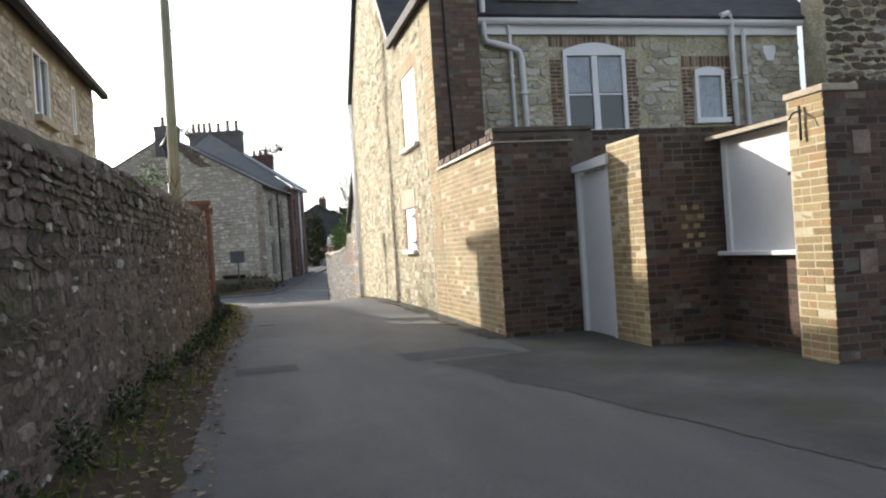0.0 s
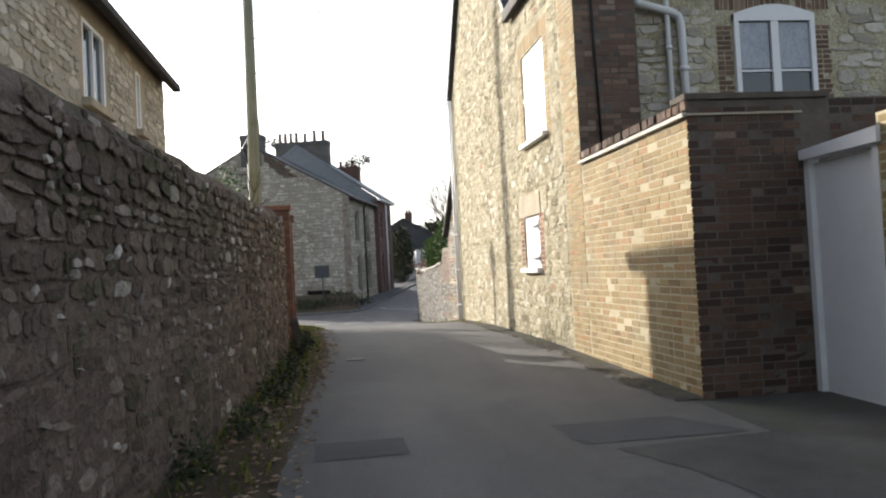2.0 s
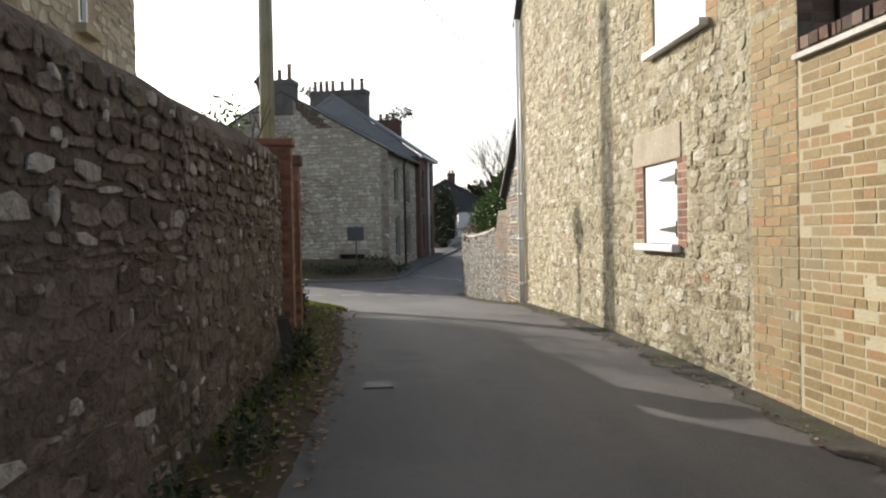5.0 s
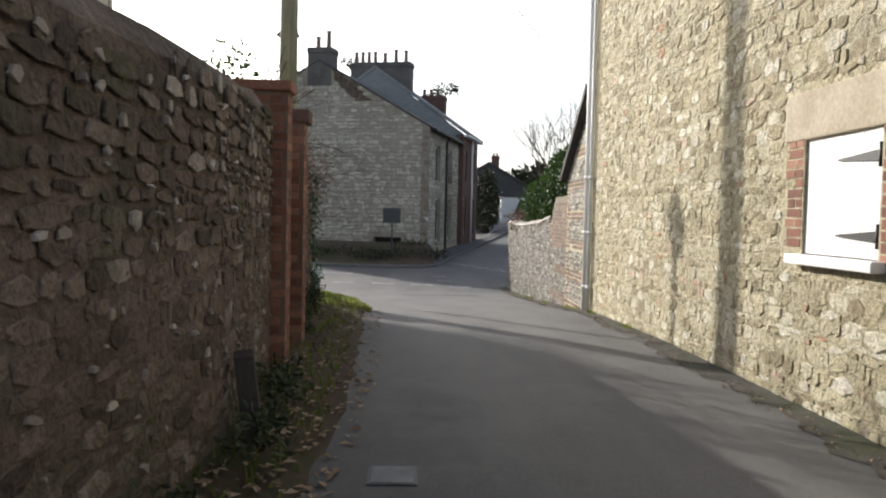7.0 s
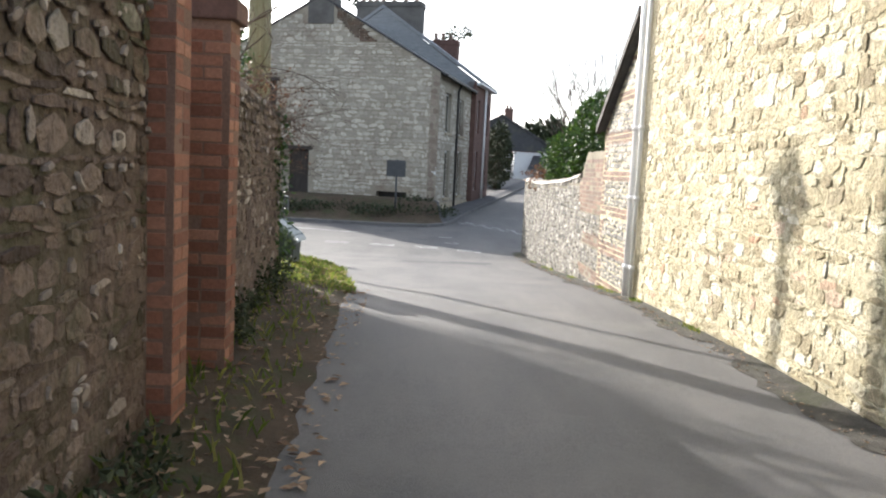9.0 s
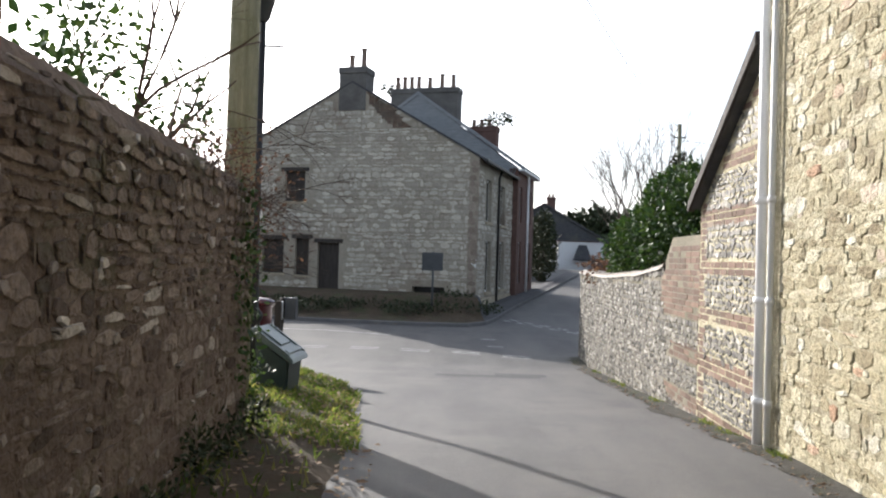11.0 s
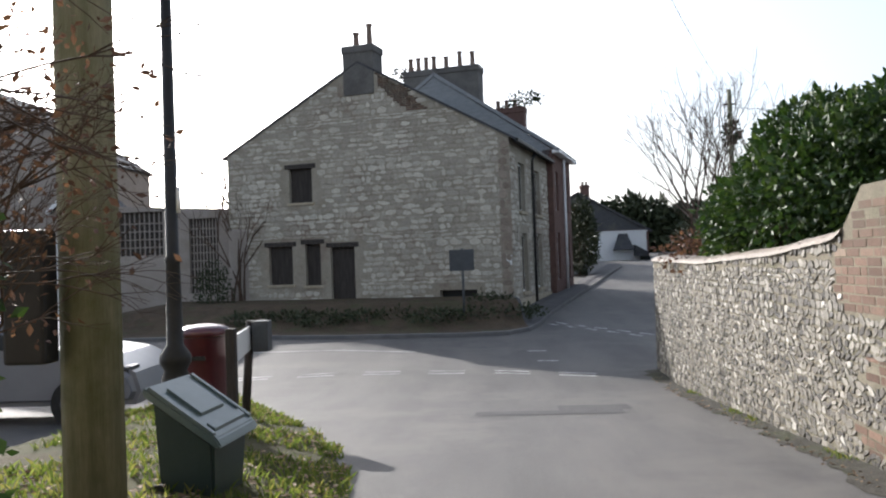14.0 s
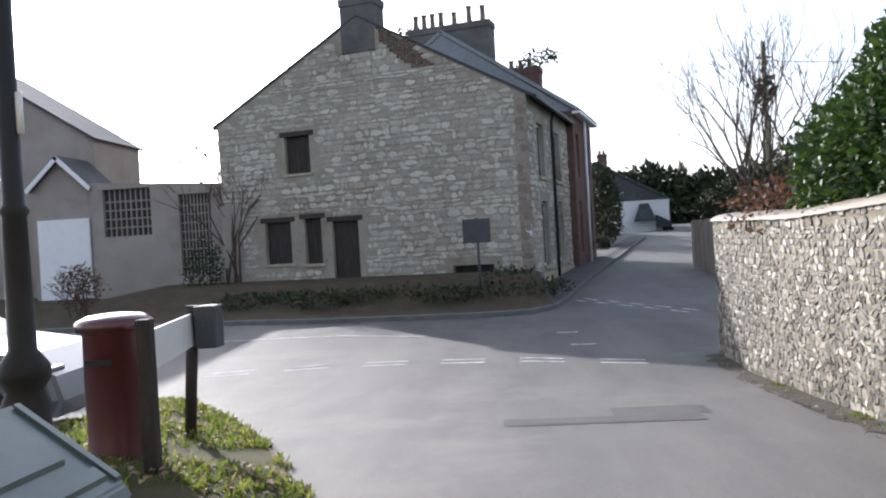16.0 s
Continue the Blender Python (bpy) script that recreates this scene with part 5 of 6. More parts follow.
far_wood = leaf_cloud("far_wood", [((x, 96 + 4 * math.sin(x), 3.0 + 1.2 * math.sin(x * 0.7)), (5, 4, 3.6)) for x in range(-6, 46, 6)] + [((-1.0, 64, 2.2), (1.6, 5, 2.8)), ((0.5, 74, 2.4), (2.2, 5, 3.4)), ((0.0, 56, 1.4), (0.9, 3, 2.0))], 30000, 0.8, LEAF_FAR, None, 41, 0.3)
tagged(far_wood, "dark line of distant trees beyond the road", "woods", kind="stuff")


tuft = leaf_cloud("chimney_growth", [(tuple(hq(-2.4, 10.4, 8.15)), (0.75, 0.3, 0.35)), (tuple(hq(-1.6, 10.4, 8.75)), (0.8, 0.4, 0.35)), (tuple(hq(-6.6, 8.2, 9.9)), (0.7, 0.3, 0.35))], 620, 0.16, LEAF_FAR, None, 43, 0.1)
tagged(tuft, "tufts of weeds growing on the roofs", "weeds", kind="stuff")


def blades(name, count, spot, height, material, seed, label, width=0.012):
    rnd, v, f = random.Random(seed), [], []
    for _ in range(count):
        x, y = spot(rnd)
        z = on_verge(x, y) - 0.01
        h, a = height * rnd.uniform(0.5, 1.4), rnd.uniform(0, 6.28)
        dx, dy, k = math.cos(a), math.sin(a), len(v)
        lean = rnd.uniform(0.2, 0.9) * h
        v += [(x - dy * width, y + dx * width, z), (x + dy * width, y - dx * width, z), (x + dx * lean * 0.4, y + dy * lean * 0.4, z + h * 0.7), (x + dx * lean, y + dy * lean, z + h)]
        f += [(0 + k, 1 + k, 2 + k), (0 + k, 2 + k, 3 + k)]
    return tagged(raw(name, v, f, material), label, "grass", kind="stuff")


def spot_2(r):
    while True:
        y = r.uniform(11.7, 21)
        x = edge_x(y) - 2.6 * r.random() ** 1.3 + 0.05
        if noise.noise(Vector((x * 1.5, y * 1.5, 0))) > -0.25:
            return max(x, -6.85), y


def spot_1(r):
    y = r.uniform(-9, 12)
    return wall_x(y) + (edge_x(y) - wall_x(y)) * r.random() ** 1.4 * 0.8 + 0.02, y


blades("grass", 9000, spot_2, 0.07, GRASS, 51, "short sunlit grass on the verge")
blades("verge_weeds", 1100, spot_1, 0.08, GRASS, 52, "sparse grass and weeds under the old wall")


def litter(name, count, spot, size, seed, label):
    rnd, v, f = random.Random(seed), [], []
    for _ in range(count):
        x, y, z = spot(rnd)
        a, s, k = rnd.uniform(0, 6.28), size * rnd.uniform(0.5, 1.5), len(v)
        c, d = math.cos(a) * s, math.sin(a) * s
        v += [(x - c, y - d, z + 0.012), (x + d * 0.5, y - c * 0.5, z + 0.012 + 0.3 * s * rnd.random()), (x + c, y + d, z + 0.012), (x - d * 0.5, y + c * 0.5, z + 0.015 + 0.4 * s * rnd.random())]
        f += [(k, k + 1, k + 2), (k, k + 2, k + 3)]
    return tagged(raw(name, v, f, LEAF_DRY), label, "leaves", kind="stuff")


def litter_1(r):
    y = r.uniform(-9, 12)
    x = wall_x(y) + (edge_x(y) - wall_x(y)) * r.uniform(0.1, 1.25)
    return x, y, on_verge(x, y) if x < edge_x(y) else land(y)


def litter_2(r):
    x, y = spot_2(r)
    return x, y, on_verge(x, y) + 0.02


foot_plants = leaf_cloud("foot_plants", [((wall_x(y) + 0.16 + 0.1 * math.sin(y * 9), y, land(y) + 0.2 + 0.06 * math.sin(y * 5)), (0.15, 0.3, 0.2 + 0.07 * math.sin(y * 7))) for y in (-6.0, -4.4, -3.1, -1.6, -0.4, 1.0, 2.2, 3.4, 4.3, 5.2, 5.9, 8.3, 8.9, 9.6, 10.3, 11.0, 11.6)], 4600, 0.042, LEAF_FAR, None, 53, 0.0)
tagged(foot_plants, "low leafy weeds along the old wall", "weeds", kind="stuff")
litter("leaf_litter", 1800, litter_1, 0.03, 61, "dry brown leaves along the old wall")
litter("verge_leaves", 2200, litter_2, 0.03, 62, "dry pale leaves scattered in the grass")


def litter_3(r):
    y = r.uniform(0.2, 23)
    x = -0.03 - 0.28 * r.random() ** 2
    return x, y, land(y) - 0.004


litter("gutter_grit", 1500, litter_3, 0.018, 63, "grit and leaf crumbs along the wall foot")


def weeds(r):
    y = r.choice((10.2, 12.2, 13.4, 14.1, 16.2, 18.4, 19.0, 21.0)) + r.gauss(0, 0.12)
    return -0.02 - abs(r.gauss(0, 0.04)), y


on_verge = lambda x, y: land(y)
blades("foot_weeds", 700, weeds, 0.05, GRASS, 64, "small weeds at the foot of the wall")

# ---- stump of a post under the old wall ----
stump = thing("wooden_post", "short weathered wooden post leaning on the old wall", "post", at=pose(-3.55, 4.6, land(4.6) + 0.02, 0, -7, 8))
part("shaft", prism([(-0.055, -0.1), (0.055, -0.1), (0.05, 0.52), (0.0, 0.56), (-0.05, 0.53)], "x", -0.05, 0.05), DARK_WOOD, stump)

# ---- outbuilding and houses on the far left ----
out = thing("outbuilding", "rendered outbuilding with trellised dark panels", "outbuilding", at=pose(0, 0, 0))
ob_face = Face((-17.2, 38.0, 0), (1, 0, 0), (0, -1, 0))
PAN = [(0.4, 2.1, 2.09, 3.72), (3.1, 4.2, 0.62, 3.4)]
wall("wall", ob_face, [0, 5.6], lambda s: -0.4, lambda s: 3.98 - 0.06 * s, 0.3, RENDER_WALL, PAN, out)
part("side_wall", solid(-17.2, -16.9, 38.3, 42, -0.4, 3.9), RENDER_WALL, out)
for a, b, c, d in PAN:
    p = part("panel", solid(-17.2 + a, -17.2 + b, 38.16, 38.2, c, d), DARK_WOOD, out)
    for k in range(1, 9):
        x = -17.2 + a + (b - a) * k / 9
        part("trellis_bar", solid(x - 0.02, x + 0.02, 38.12, 38.15, c, d), RENDER_WALL, p)
    for k in range(1, int((d - c) / 0.3)):
        z = c + 0.3 * k
        part("trellis_bar", solid(-17.2 + a, -17.2 + b, 38.09, 38.12, z - 0.02, z + 0.02), RENDER_WALL, p)
part("buttress", solid(-12.4, -11.5, 37.3, 38.0, -0.4, 2.9, 0.1), RENDER_WALL, out)
side_house = thing("side_house", "rendered house with a gabled porch and white garage door", "house")
part("wall", solid(-28, -18.1, 40.0, 43.6, -0.3, 5.85), RENDER_WALL, side_house)
part("gable", prism([(-28, 5.85), (-18.1, 5.85), (-23.05, 9.0)], "y", 40.0, 43.6), RENDER_WALL, side_house)
roof_slab("roof", [(-17.95, 39.85, 5.84), (-17.95, 43.75, 5.84), (-23.05, 43.75, 9.12), (-23.05, 39.85, 9.12)], 0.1, SLATE, side_house)
roof_slab("roof", [(-23.05, 39.85, 9.12), (-23.05, 43.75, 9.12), (-28.2, 43.75, 5.84), (-28.2, 39.85, 5.84)], 0.1, SLATE, side_house)
part("porch_wall", solid(-19.5, -17.25, 38.2, 39.99, -0.3, 3.9), RENDER_WALL, side_house)
part("porch_gable", prism([(-19.5, 3.9), (-17.25, 3.9), (-18.36, 4.92)], "y", 38.2, 38.4), RENDER_WALL, side_house)
for x in (-17.15, -19.57):
    roof_slab("porch_roof", [(x, 37.95, 3.86), (x, 39.99, 3.86), (-18.36, 39.99, 5.02), (-18.36, 37.95, 5.02)], 0.09, SLATE, side_house)
    roof_slab("barge_board", [(x, 37.88, 3.84), (x, 37.945, 3.84), (-18.36, 37.945, 5.0), (-18.36, 37.88, 5.0)], 0.14, WHITE, side_house)
part("garage_door", solid(-19.3, -17.4, 38.12, 38.19, 0.0, 2.8, 0.01), WHITE, side_house)
white_house = thing("white_cottage", "white rendered cottage with a dark porch roof", "house", at=pose(4.2, 64.4, 1.1))
part("wall", solid(0, 3.4, 0, 6, -0.6, 2.0), WHITE, white_house)
part("parapet", solid(-0.06, 3.46, -0.06, 0.3, 2.0, 2.1, 0.01), WHITE, white_house)
roof_slab("porch_roof", [(1.0, -0.8, 0.8), (2.4, -0.8, 0.8), (2.1, 0, 1.9), (1.5, 0, 1.9)], 0.1, SLATE, white_house)
part("lean_to", prism([(2.5, 0.3), (3.4, 0.3), (3.4, 0.6), (2.5, 1.1)], "y", -0.6, -0.01), SLATE, white_house)
part("window", solid(2.9, 3.6, -0.03, -0.004, -0.2, 0.3), GLASS, white_house)
dark_house = thing("slate_roofed_house", "distant house with a dark slate roof and chimney", "house", at=pose(0, 72, 1.2))
part("wall", solid(-1.5, 9.2, 0, 6, -0.3, 2.3), PLAIN_RED, dark_house)
part("gable", prism([(-1.5, 2.3), (9.2, 2.3), (3.8, 5.3)], "y", 0, 6), SLATE, dark_house)
roof_slab("roof", [(9.5, -0.2, 2.2), (9.5, 6.2, 2.2), (3.8, 6.2, 5.45), (3.8, -0.2, 5.45)], 0.12, SLATE, dark_house)
roof_slab("roof", [(3.8, -0.2, 5.45), (3.8, 6.2, 5.45), (-1.8, 6.2, 2.2), (-1.8, -0.2, 2.2)], 0.12, SLATE, dark_house)
chimney(4.1, 4.8, 0.5, 1.1, 4.6, 6.0, [(4.3, 0.3), (4.6, 0.3)], PLAIN_RED, dark_house)
garden_tree = thing("dark_conifer", "dark evergreen tree beside the red brick terrace", "tree", at=pose(1.7, 51.5, 0.5), group="far evergreens")
part("trunk", tube([(0, 0, -0.2), (0, 0, 2.4)], [0.15, 0.06], 6), TWIG, garden_tree)
leaf_cloud("crown", [((0, 0, 1.7), (0.95, 2.0, 1.7)), ((0.1, 0.2, 3.0), (0.7, 1.2, 1.2))], 5000, 0.16, LEAF_FAR, garden_tree, 38, 0.4)
fence = thing("board_fence", "pale weathered close-board fence along the far road", "fence", at=pose(3.3, 36.2, 0))
for k in range(12):
    part("board", solid(-0.012 + 0.02 * (k % 2), 0.012 + 0.02 * (k % 2), 0.28 * k, 0.28 * k + 0.29, -0.5, 1.5 + 0.02 * math.sin(k * 2.1)), RENDER_WALL, fence)

# ---- car ----
car = thing("parked_car", "pale silver parked car beside the verge", "car", at=pose(-9.3, 19.9, land(19.9), 0, 0, 4))
shape = [(-2.0, 0.3), (-2.02, 0.75), (-1.85, 0.95), (-1.3, 1.38), (-0.9, 1.44), (0.1, 1.42), (0.85, 1.0), (1.6, 0.86), (1.95, 0.66), (2.02, 0.42), (1.95, 0.26)]
cb = prism(shape, "y", -0.84, 0.84)
bmesh.ops.bevel(cb, geom=[e for e in cb.edges if abs(e.verts[0].co.y - e.verts[1].co.y) < 0.01], offset=0.09, segments=3, affect="EDGES")
part("body", cb, CAR_PAINT, car)
part("windscreen", prism([(0.16, 1.36), (0.86, 0.985), (0.88, 1.0), (0.18, 1.385)], "y", -0.68, 0.68), GLASS, car)
for s in (-0.852, 0.84):
    part("side_window", prism([(-1.3, 1.3), (0.05, 1.34), (0.7, 1.0), (-1.5, 0.98)], "y", s, s + 0.012), GLASS, car)
    for x in (-1.3, 1.25):
        w = part("wheel", tube([(x, s - 0.03, 0.31), (x, s + 0.05, 0.31)], 0.31, 20), RUBBER, car)
        part("rim", tube([(x, s - 0.036, 0.31), (x, s + 0.056, 0.31)], 0.19, 16), CAR_PAINT, w)
    part("headlight", solid(1.72, 1.9, 0.45 if s > 0 else -0.75, 0.75 if s > 0 else -0.45, 0.6, 0.74, 0.03), GLASS, car)

# ---- far pole and wires ----
far_pole = thing("far_utility_pole", "distant ivy-clad wooden utility pole", "utility pole", at=pose(8.0, 45.7, 0.2))
part("shaft", tube([(0, 0, -0.2), (0, 0, 8.6)], [0.14, 0.1], 8), POLE_WOOD, far_pole)
part("crossarm", solid(-0.3, 0.3, -0.04, 0.04, 7.9, 7.97), DARK_WOOD, far_pole)
leaf_cloud("ivy", [((0, 0, 6.6), (0.35, 0.35, 0.7))], 250, 0.2, LEAF_FAR, far_pole, 71, 0.2)


def wire(a, b, sag, r=0.008):
    ob = thing("overhead_wire", "thin overhead wire between the poles", "wire")
    a, b = Vector(a), Vector(b)
    part("line", tube([a.lerp(b, q) - Vector((0, 0, sag * 4 * q * (1 - q))) for q in (k / 12 for k in range(13))], r, 4), BLACK, ob)


wire((-4.4, 13.9, 9.6), (8.0, 45.7, 8.6), 0.9)
wire((8.0, 45.7, 8.0), (18.0, 44, 7.6), 0.3, 0.012)

# ---- masonry ----
rub = (RUBBLE, RUBBLE_J)
SIDE_HOLES = [(4.78, 6.22, 1.22, 2.45), (4.1, 5.85, 3.1, 4.85)]
masonry("stonework", side, 3.62, 12.36, lambda s: land(s) - 0.02, house_top, (0.135, 0.08), rub, stone_house, "stone", 0.003, 0.013, 0.75, SIDE_HOLES, 300, (3.7, 9.5, 0.1, 2.1), 101)
masonry("quoin_brickwork", side, 2.91, 3.55, lambda s: land(s) - 0.02, lambda s: 5.3, (0.22, 0.071), (BRICK, BRICK_J), stone_house, "brick", 0.012, 0.0075, seed=102)
masonry("jamb_brickwork", side, 4.78, 5.01, lambda s: 1.25, lambda s: 2.1, (0.22, 0.071), (RED_BRICK, RED_BRICK_J), stone_house, "brick", 0.012, 0.0075, singles=12, seed=103)
masonry("jamb_brickwork", side, 5.95, 6.21, lambda s: 1.25, lambda s: 2.1, (0.22, 0.071), (RED_BRICK, RED_BRICK_J), stone_house, "brick", 0.012, 0.0075, singles=12, seed=104)
masonry("jamb_brickwork", side, 4.1, 4.34, lambda s: 3.1, lambda s: 4.6, (0.22, 0.071), (BRICK, BRICK_J), stone_house, "brick", 0.012, 0.0075, seed=105)
masonry("jamb_brickwork", side, 5.61, 5.85, lambda s: 3.1, lambda s: 4.6, (0.22, 0.071), (BRICK, BRICK_J), stone_house, "brick", 0.012, 0.0075, seed=106)
masonry("arch_brickwork", side, 4.1, 5.85, lambda s: 4.57, lambda s: 4.85, (0.09, 0.24), (BRICK, BRICK_J), stone_house, "brick", 0.012, 0.0075, seed=107)
band = lambda s, z: (z + 0.08) % 0.52 < 0.17 or s > 14.38
masonry("flintwork", side, 12.68, 14.6, lambda s: land(s) - 0.05, lambda s: house_top(s) - 0.05, (0.08, 0.062), (FLINT, FLINT_J), stone_house, "flint", 0.006, 0.014, 0.4, seed=108, skip=band)
masonry("band_brickwork", side, 12.68, 14.6, lambda s: land(s) - 0.05, lambda s: house_top(s) - 0.05, (0.22, 0.071), (BAND_BRICK, BAND_BRICK_J), stone_house, "brick", 0.012, 0.0075, seed=109, skip=lambda s, z: not band(s, z))
masonry("stonework", rear, 0.85, 7.7, lambda s: 2.5, lambda s: 5.0, (0.27, 0.15), (GABLE_STONE, GABLE_STONE_J), stone_house, "stone", 0.014, 0.025, 0.45, [(2.45, 4.2, 3.1, 5.0), (5.1, 6.2, 3.2, 4.75)], seed=110)
for a, b, c, d in ((2.45, 2.69, 3.15, 4.75), (3.95, 4.2, 3.15, 4.75), (5.1, 5.34, 3.3, 4.4), (5.99, 6.2, 3.3, 4.4)):
    masonry("jamb_brickwork", rear, a, b, lambda s: c, lambda s: d, (0.22, 0.071), (BAND_BRICK, BAND_BRICK_J), stone_house, "brick", 0.012, 0.0075, seed=111)
masonry("arch_brickwork", rear, 2.45, 4.2, lambda s: 4.78, lambda s: 5.02, (0.085, 0.22), (BAND_BRICK, BAND_BRICK_J), stone_house, "brick", 0.012, 0.0075, seed=112)
masonry("arch_brickwork", rear, 5.1, 6.2, lambda s: 4.4, lambda s: 4.66, (0.085, 0.22), (BAND_BRICK, BAND_BRICK_J), stone_house, "brick", 0.012, 0.0075, seed=113)
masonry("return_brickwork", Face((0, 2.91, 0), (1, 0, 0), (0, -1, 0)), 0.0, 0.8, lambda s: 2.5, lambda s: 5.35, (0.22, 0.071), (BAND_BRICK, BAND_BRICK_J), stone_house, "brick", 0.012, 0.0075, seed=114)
masonry("stonework", Face((0, 3.3, 0), (1, 0, 0), (0, -1, 0)), 7.7, 12.9, lambda s: 2.4, lambda s: 8.0, (0.32, 0.18), (OLD_STONE, OLD_STONE_J), stone_house, "stone", 0.014, 0.025, 0.45, seed=115)

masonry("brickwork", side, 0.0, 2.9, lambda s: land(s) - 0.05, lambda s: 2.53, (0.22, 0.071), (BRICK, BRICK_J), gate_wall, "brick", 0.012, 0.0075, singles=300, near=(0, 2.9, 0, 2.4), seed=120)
masonry("coping_brickwork", side, -0.02, 2.9, lambda s: 2.575, lambda s: 2.71, (0.115, 0.1), (DARK_OR_SHADED_BRICK, DARK_OR_SHADED_BRICK_J), gate_wall, "brick", 0.017, 0.03, singles=24, seed=121)
# Bricks for the shaded walls, the shade put into their colour.
dk = (DARK_OR_SHADED_BRICK, DARK_OR_SHADED_BRICK_J)
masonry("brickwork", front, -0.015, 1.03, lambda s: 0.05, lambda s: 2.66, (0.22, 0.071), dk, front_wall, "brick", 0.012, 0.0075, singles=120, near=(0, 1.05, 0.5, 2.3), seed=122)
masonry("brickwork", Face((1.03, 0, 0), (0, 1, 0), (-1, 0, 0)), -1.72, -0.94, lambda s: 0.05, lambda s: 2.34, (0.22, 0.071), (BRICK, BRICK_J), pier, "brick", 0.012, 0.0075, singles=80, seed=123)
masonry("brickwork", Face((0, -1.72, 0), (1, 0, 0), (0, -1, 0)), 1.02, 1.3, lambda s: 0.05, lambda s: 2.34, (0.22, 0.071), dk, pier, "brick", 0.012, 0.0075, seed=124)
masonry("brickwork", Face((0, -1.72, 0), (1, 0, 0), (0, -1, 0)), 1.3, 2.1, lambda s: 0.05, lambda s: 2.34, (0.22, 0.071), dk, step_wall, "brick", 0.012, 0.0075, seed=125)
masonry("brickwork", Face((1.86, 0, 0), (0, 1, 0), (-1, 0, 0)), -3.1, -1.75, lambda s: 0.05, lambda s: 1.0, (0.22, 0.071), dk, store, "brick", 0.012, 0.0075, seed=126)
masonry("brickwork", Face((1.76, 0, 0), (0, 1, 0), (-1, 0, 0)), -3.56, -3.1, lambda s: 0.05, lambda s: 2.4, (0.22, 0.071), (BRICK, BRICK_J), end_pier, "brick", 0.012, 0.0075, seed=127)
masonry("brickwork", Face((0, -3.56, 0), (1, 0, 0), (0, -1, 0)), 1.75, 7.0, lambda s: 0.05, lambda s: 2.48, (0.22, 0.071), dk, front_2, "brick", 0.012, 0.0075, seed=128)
masonry("brickwork", Face((0, 0, 0), (1, 0, 0), (0, -1, 0)), 1.3, 5.0, lambda s: 2.3, lambda s: 2.68, (0.22, 0.071), dk, back_wall, "brick", 0.012, 0.0075, seed=129)

ftop = lambda s: low_top(s) - 0.1
low_band = lambda s, z: s < 15.95 + 0.25 * math.sin(z * 7) and (z + 0.08) % 0.52 < 0.2
stepb = lambda s, z: s < 16.3 and z > 1.1 or (0.98 < z - ftop(s) + 1.0) or low_band(s, z)
masonry("flintwork", flint_face, 14.6, 23.6, lambda s: land(s) - 0.03, ftop, (0.08, 0.062), (FLINT, FLINT_J), flint_wall, "flint", 0.004, 0.014, 0.45, singles=300, near=(15.2, 20, -0.5, 0.7), seed=130, skip=stepb)
masonry("band_brickwork", flint_face, 14.6, 16.3, lambda s: 1.1, ftop, (0.22, 0.071), (BAND_BRICK, BAND_BRICK_J), flint_wall, "brick", 0.012, 0.0075, singles=40, seed=131)
masonry("band_brickwork", flint_face, 14.6, 16.3, lambda s: land(s) - 0.03, lambda s: 1.1, (0.22, 0.071), (BAND_BRICK, BAND_BRICK_J), flint_wall, "brick", 0.012, 0.0075, seed=133, skip=lambda s, z: not low_band(s, z))
masonry("coping_stonework", flint_face, 16.1, 23.6, lambda s: low_top(s) - 0.13, lambda s: low_top(s) + 0.03, (0.11, 0.1), (FLINT, FLINT_J), flint_wall, "stone", 0.01, 0.02, 0.25, singles=60, seed=132)

old = (OLD_STONE, OLD_STONE_J)
for i, (a, b, single) in enumerate(((-13, -3, 0), (-3, -1, 60), (-1, 2, 110), (2, 4.5, 80), (4.5, 6.53, 50), (7.82, 9, 0), (9, 11.85, 0))):
    p, r = Vector((wall_x(a), a, 0)), Vector((wall_x(b), b, 0))
    u = (r - p).normalized()
    tp = wtop if b < 7.5 else wtop2
    masonry("stonework", Face((p.x, p.y, 0), u, (u.y, -u.x, 0)), 0, (r - p).length, lambda s: land(a + s) + 0.02, lambda s: tp(a + s) - 0.1, (0.16, 0.078), old, left_wall, "stone", 0.016, 0.011, 0.65,
            singles=single, near=(0, 10, 0.3, 1.9), seed=140 + i)
    chips = random.Random(170 + i)
    masonry("flint_chips", Face((p.x + 0.004, p.y, 0), u, (u.y, -u.x, 0)), 0, (r - p).length, lambda s: land(a + s) + 0.1, lambda s: tp(a + s) - 0.12, (0.05, 0.036), (FLINT, PALE_CHIP), left_wall, "flint", 0.003, 0.02, 0.5,
            seed=180 + i, skip=lambda s, z: chips.random() > 0.028)
red = (RED_BRICK, RED_BRICK_J)
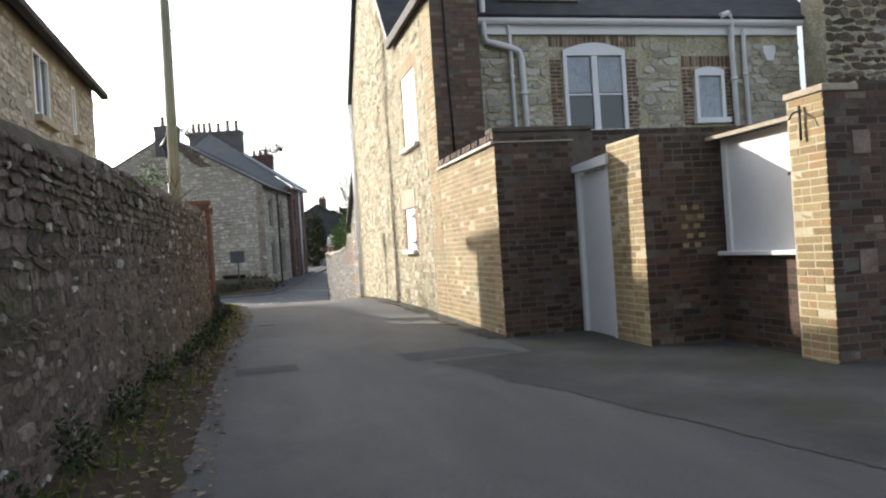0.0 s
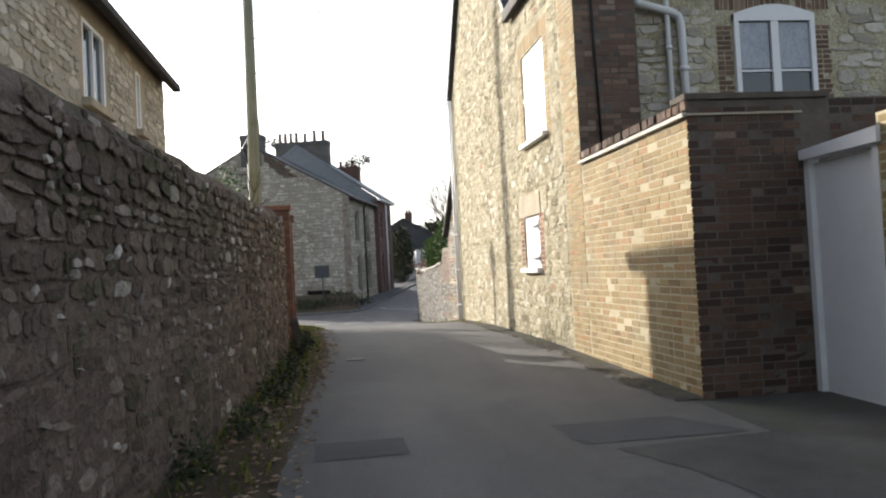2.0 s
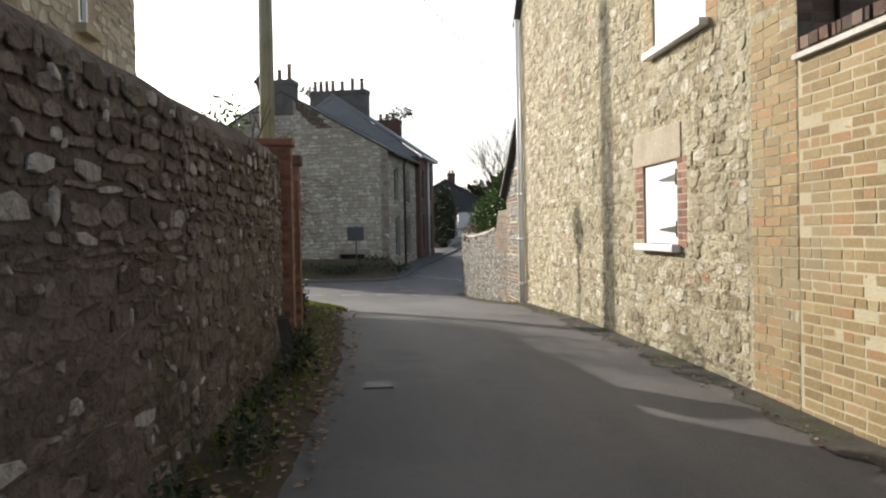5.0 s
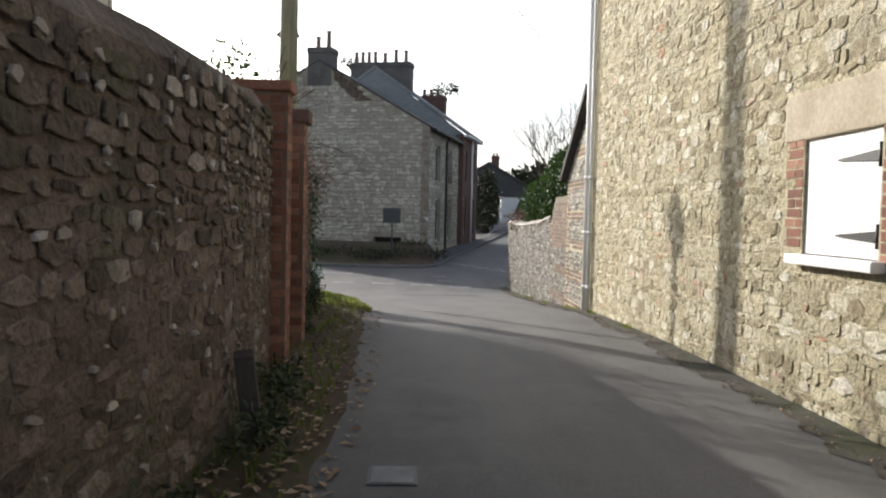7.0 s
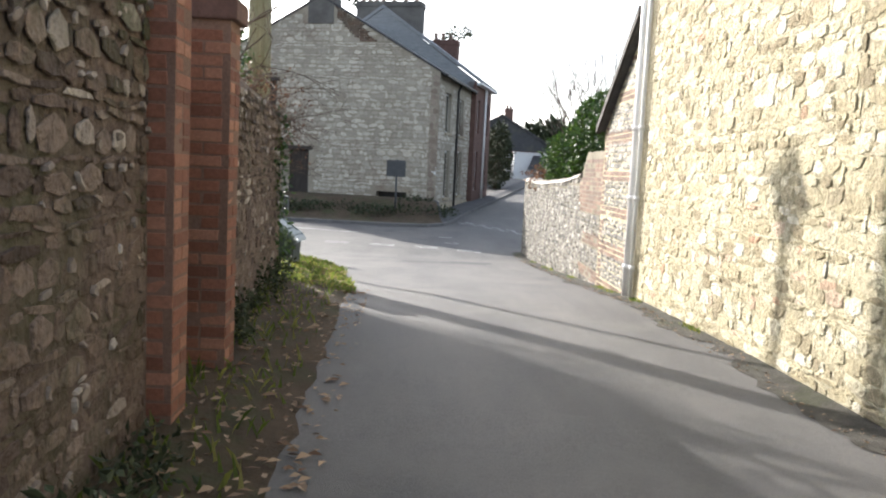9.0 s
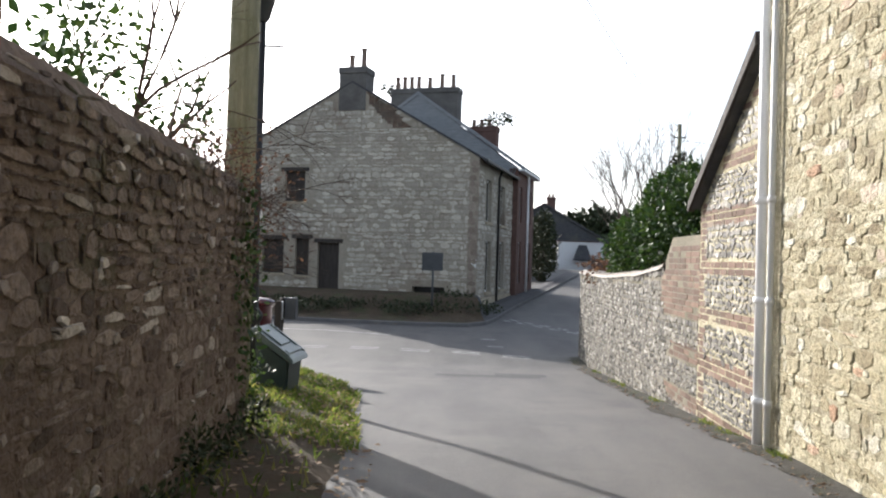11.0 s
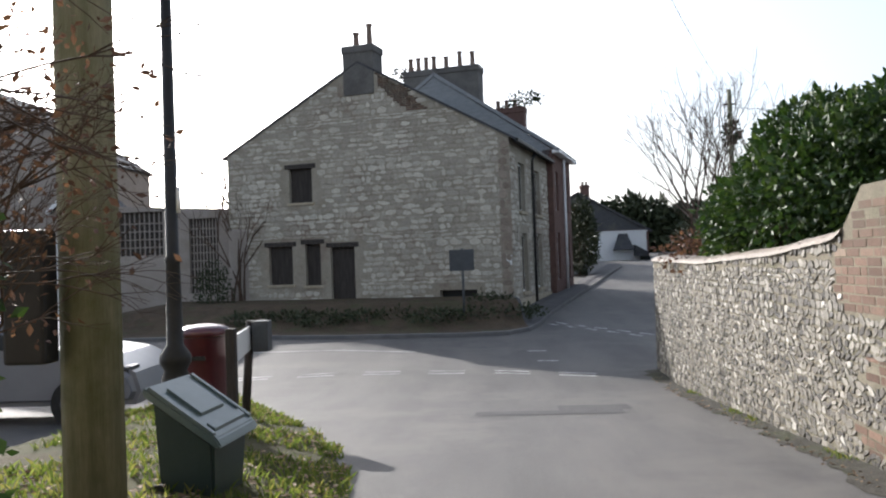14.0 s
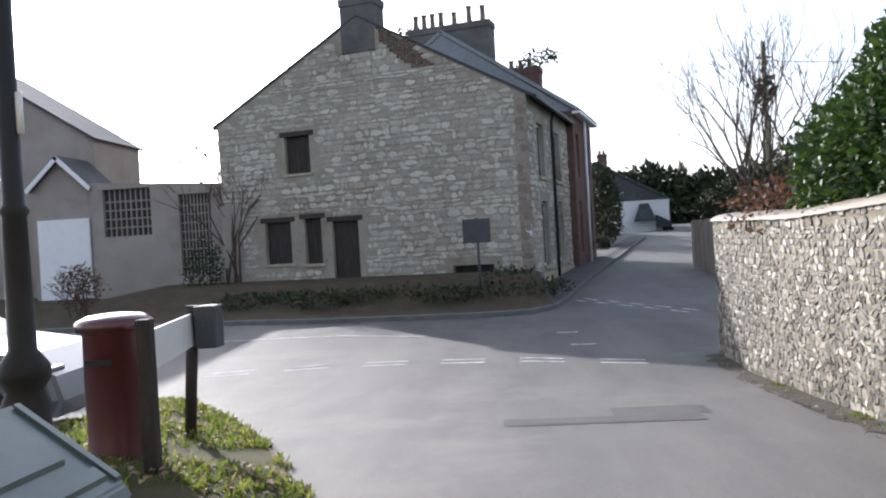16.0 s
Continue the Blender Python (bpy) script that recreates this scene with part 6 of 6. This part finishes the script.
for y0, x0, x1, top, owner, seed in ((6.55, -4.2, -3.73, 2.42, near_pier, 150), (7.58, -4.12, -3.75, 2.3, brick_pier, 152)):
    masonry("brickwork", Face((x0, y0, 0), (1, 0, 0), (0, -1, 0)), 0, x1 - x0 + 0.008, lambda s: 0.12, lambda s: top, (0.22, 0.071), red, owner, "brick", 0.012, 0.0075, singles=60, seed=seed)
    masonry("brickwork", Face((x1, y0, 0), (0, 1, 0), (1, 0, 0)), 0, 0.22, lambda s: 0.12, lambda s: top, (0.22, 0.071), red, owner, "brick", 0.012, 0.0075, singles=60, seed=seed + 1)
part("cap", solid(-4.15, -3.71, 7.55, 7.83, 2.3, 2.42, 0.012), PLAIN_RED, brick_pier)
part("threshold", solid(-4.1, -3.66, 6.79, 7.56, 0.05, 0.27, 0.02), STONE_TRIM, brick_pier, "worn stone threshold")

# pieces of the houses across the way
gable_patch = lambda s, z: 6.6 < z and -4.75 + (7.75 - z) * 1.05 < s < -3.9 + (7.75 - z) * 1.05 and s > -4.5
GH = [(a - 0.2, b + 0.2, c - 0.1, d + 0.18) for a, b, c, d in HOLES]
masonry("stonework", gab, -10.5, -0.35, lambda s: 0.1, gable_top, (0.29, 0.16), (GABLE_STONE, GABLE_STONE_J), old_house, "stone", 0.02, 0.02, 0.45, GH, 300, (-8, 0, 0.3, 5.2), 160, skip=lambda s, z: gable_patch(s, z) or (-6.0 < s < -4.5 and z > 7.3))
masonry("patch_brickwork", gab, -4.6, -2.4, lambda s: 6.3, gable_top, (0.22, 0.071), (DARK_OR_SHADED_BRICK, DARK_OR_SHADED_BRICK_J), old_house, "brick", 0.012, 0.01, seed=164, skip=lambda s, z: not gable_patch(s, z))
masonry("quoin_stonework", gab, -0.38, 0.0, lambda s: -0.3, lambda s: 5.4, (0.38, 0.28), (QUOIN, QUOIN_J), old_house, "stone", 0.015, 0.035, 0.2, seed=161)
FH = [(a - 0.1, b + 0.1, c - 0.12, d + 0.1) for a, b, c, d in FWIN]
masonry("stonework", fr, 0.0, 6.4, lambda s: 0.18, lambda s: 5.2, (0.34, 0.2), (GABLE_STONE, GABLE_STONE_J), old_house, "stone", 0.02, 0.03, 0.45, FH, seed=162)
LH = [(a - 0.12, b + 0.12, c - 0.14, d + 0.05) for a, b, c, d in LWIN]
masonry("stonework", lh, -8.0, 9.5, lambda s: 2.0, lambda s: 5.1, (0.26, 0.14), (GABLE_STONE, GABLE_STONE_J), left_house, "stone", 0.014, 0.022, 0.45, LH, seed=163)
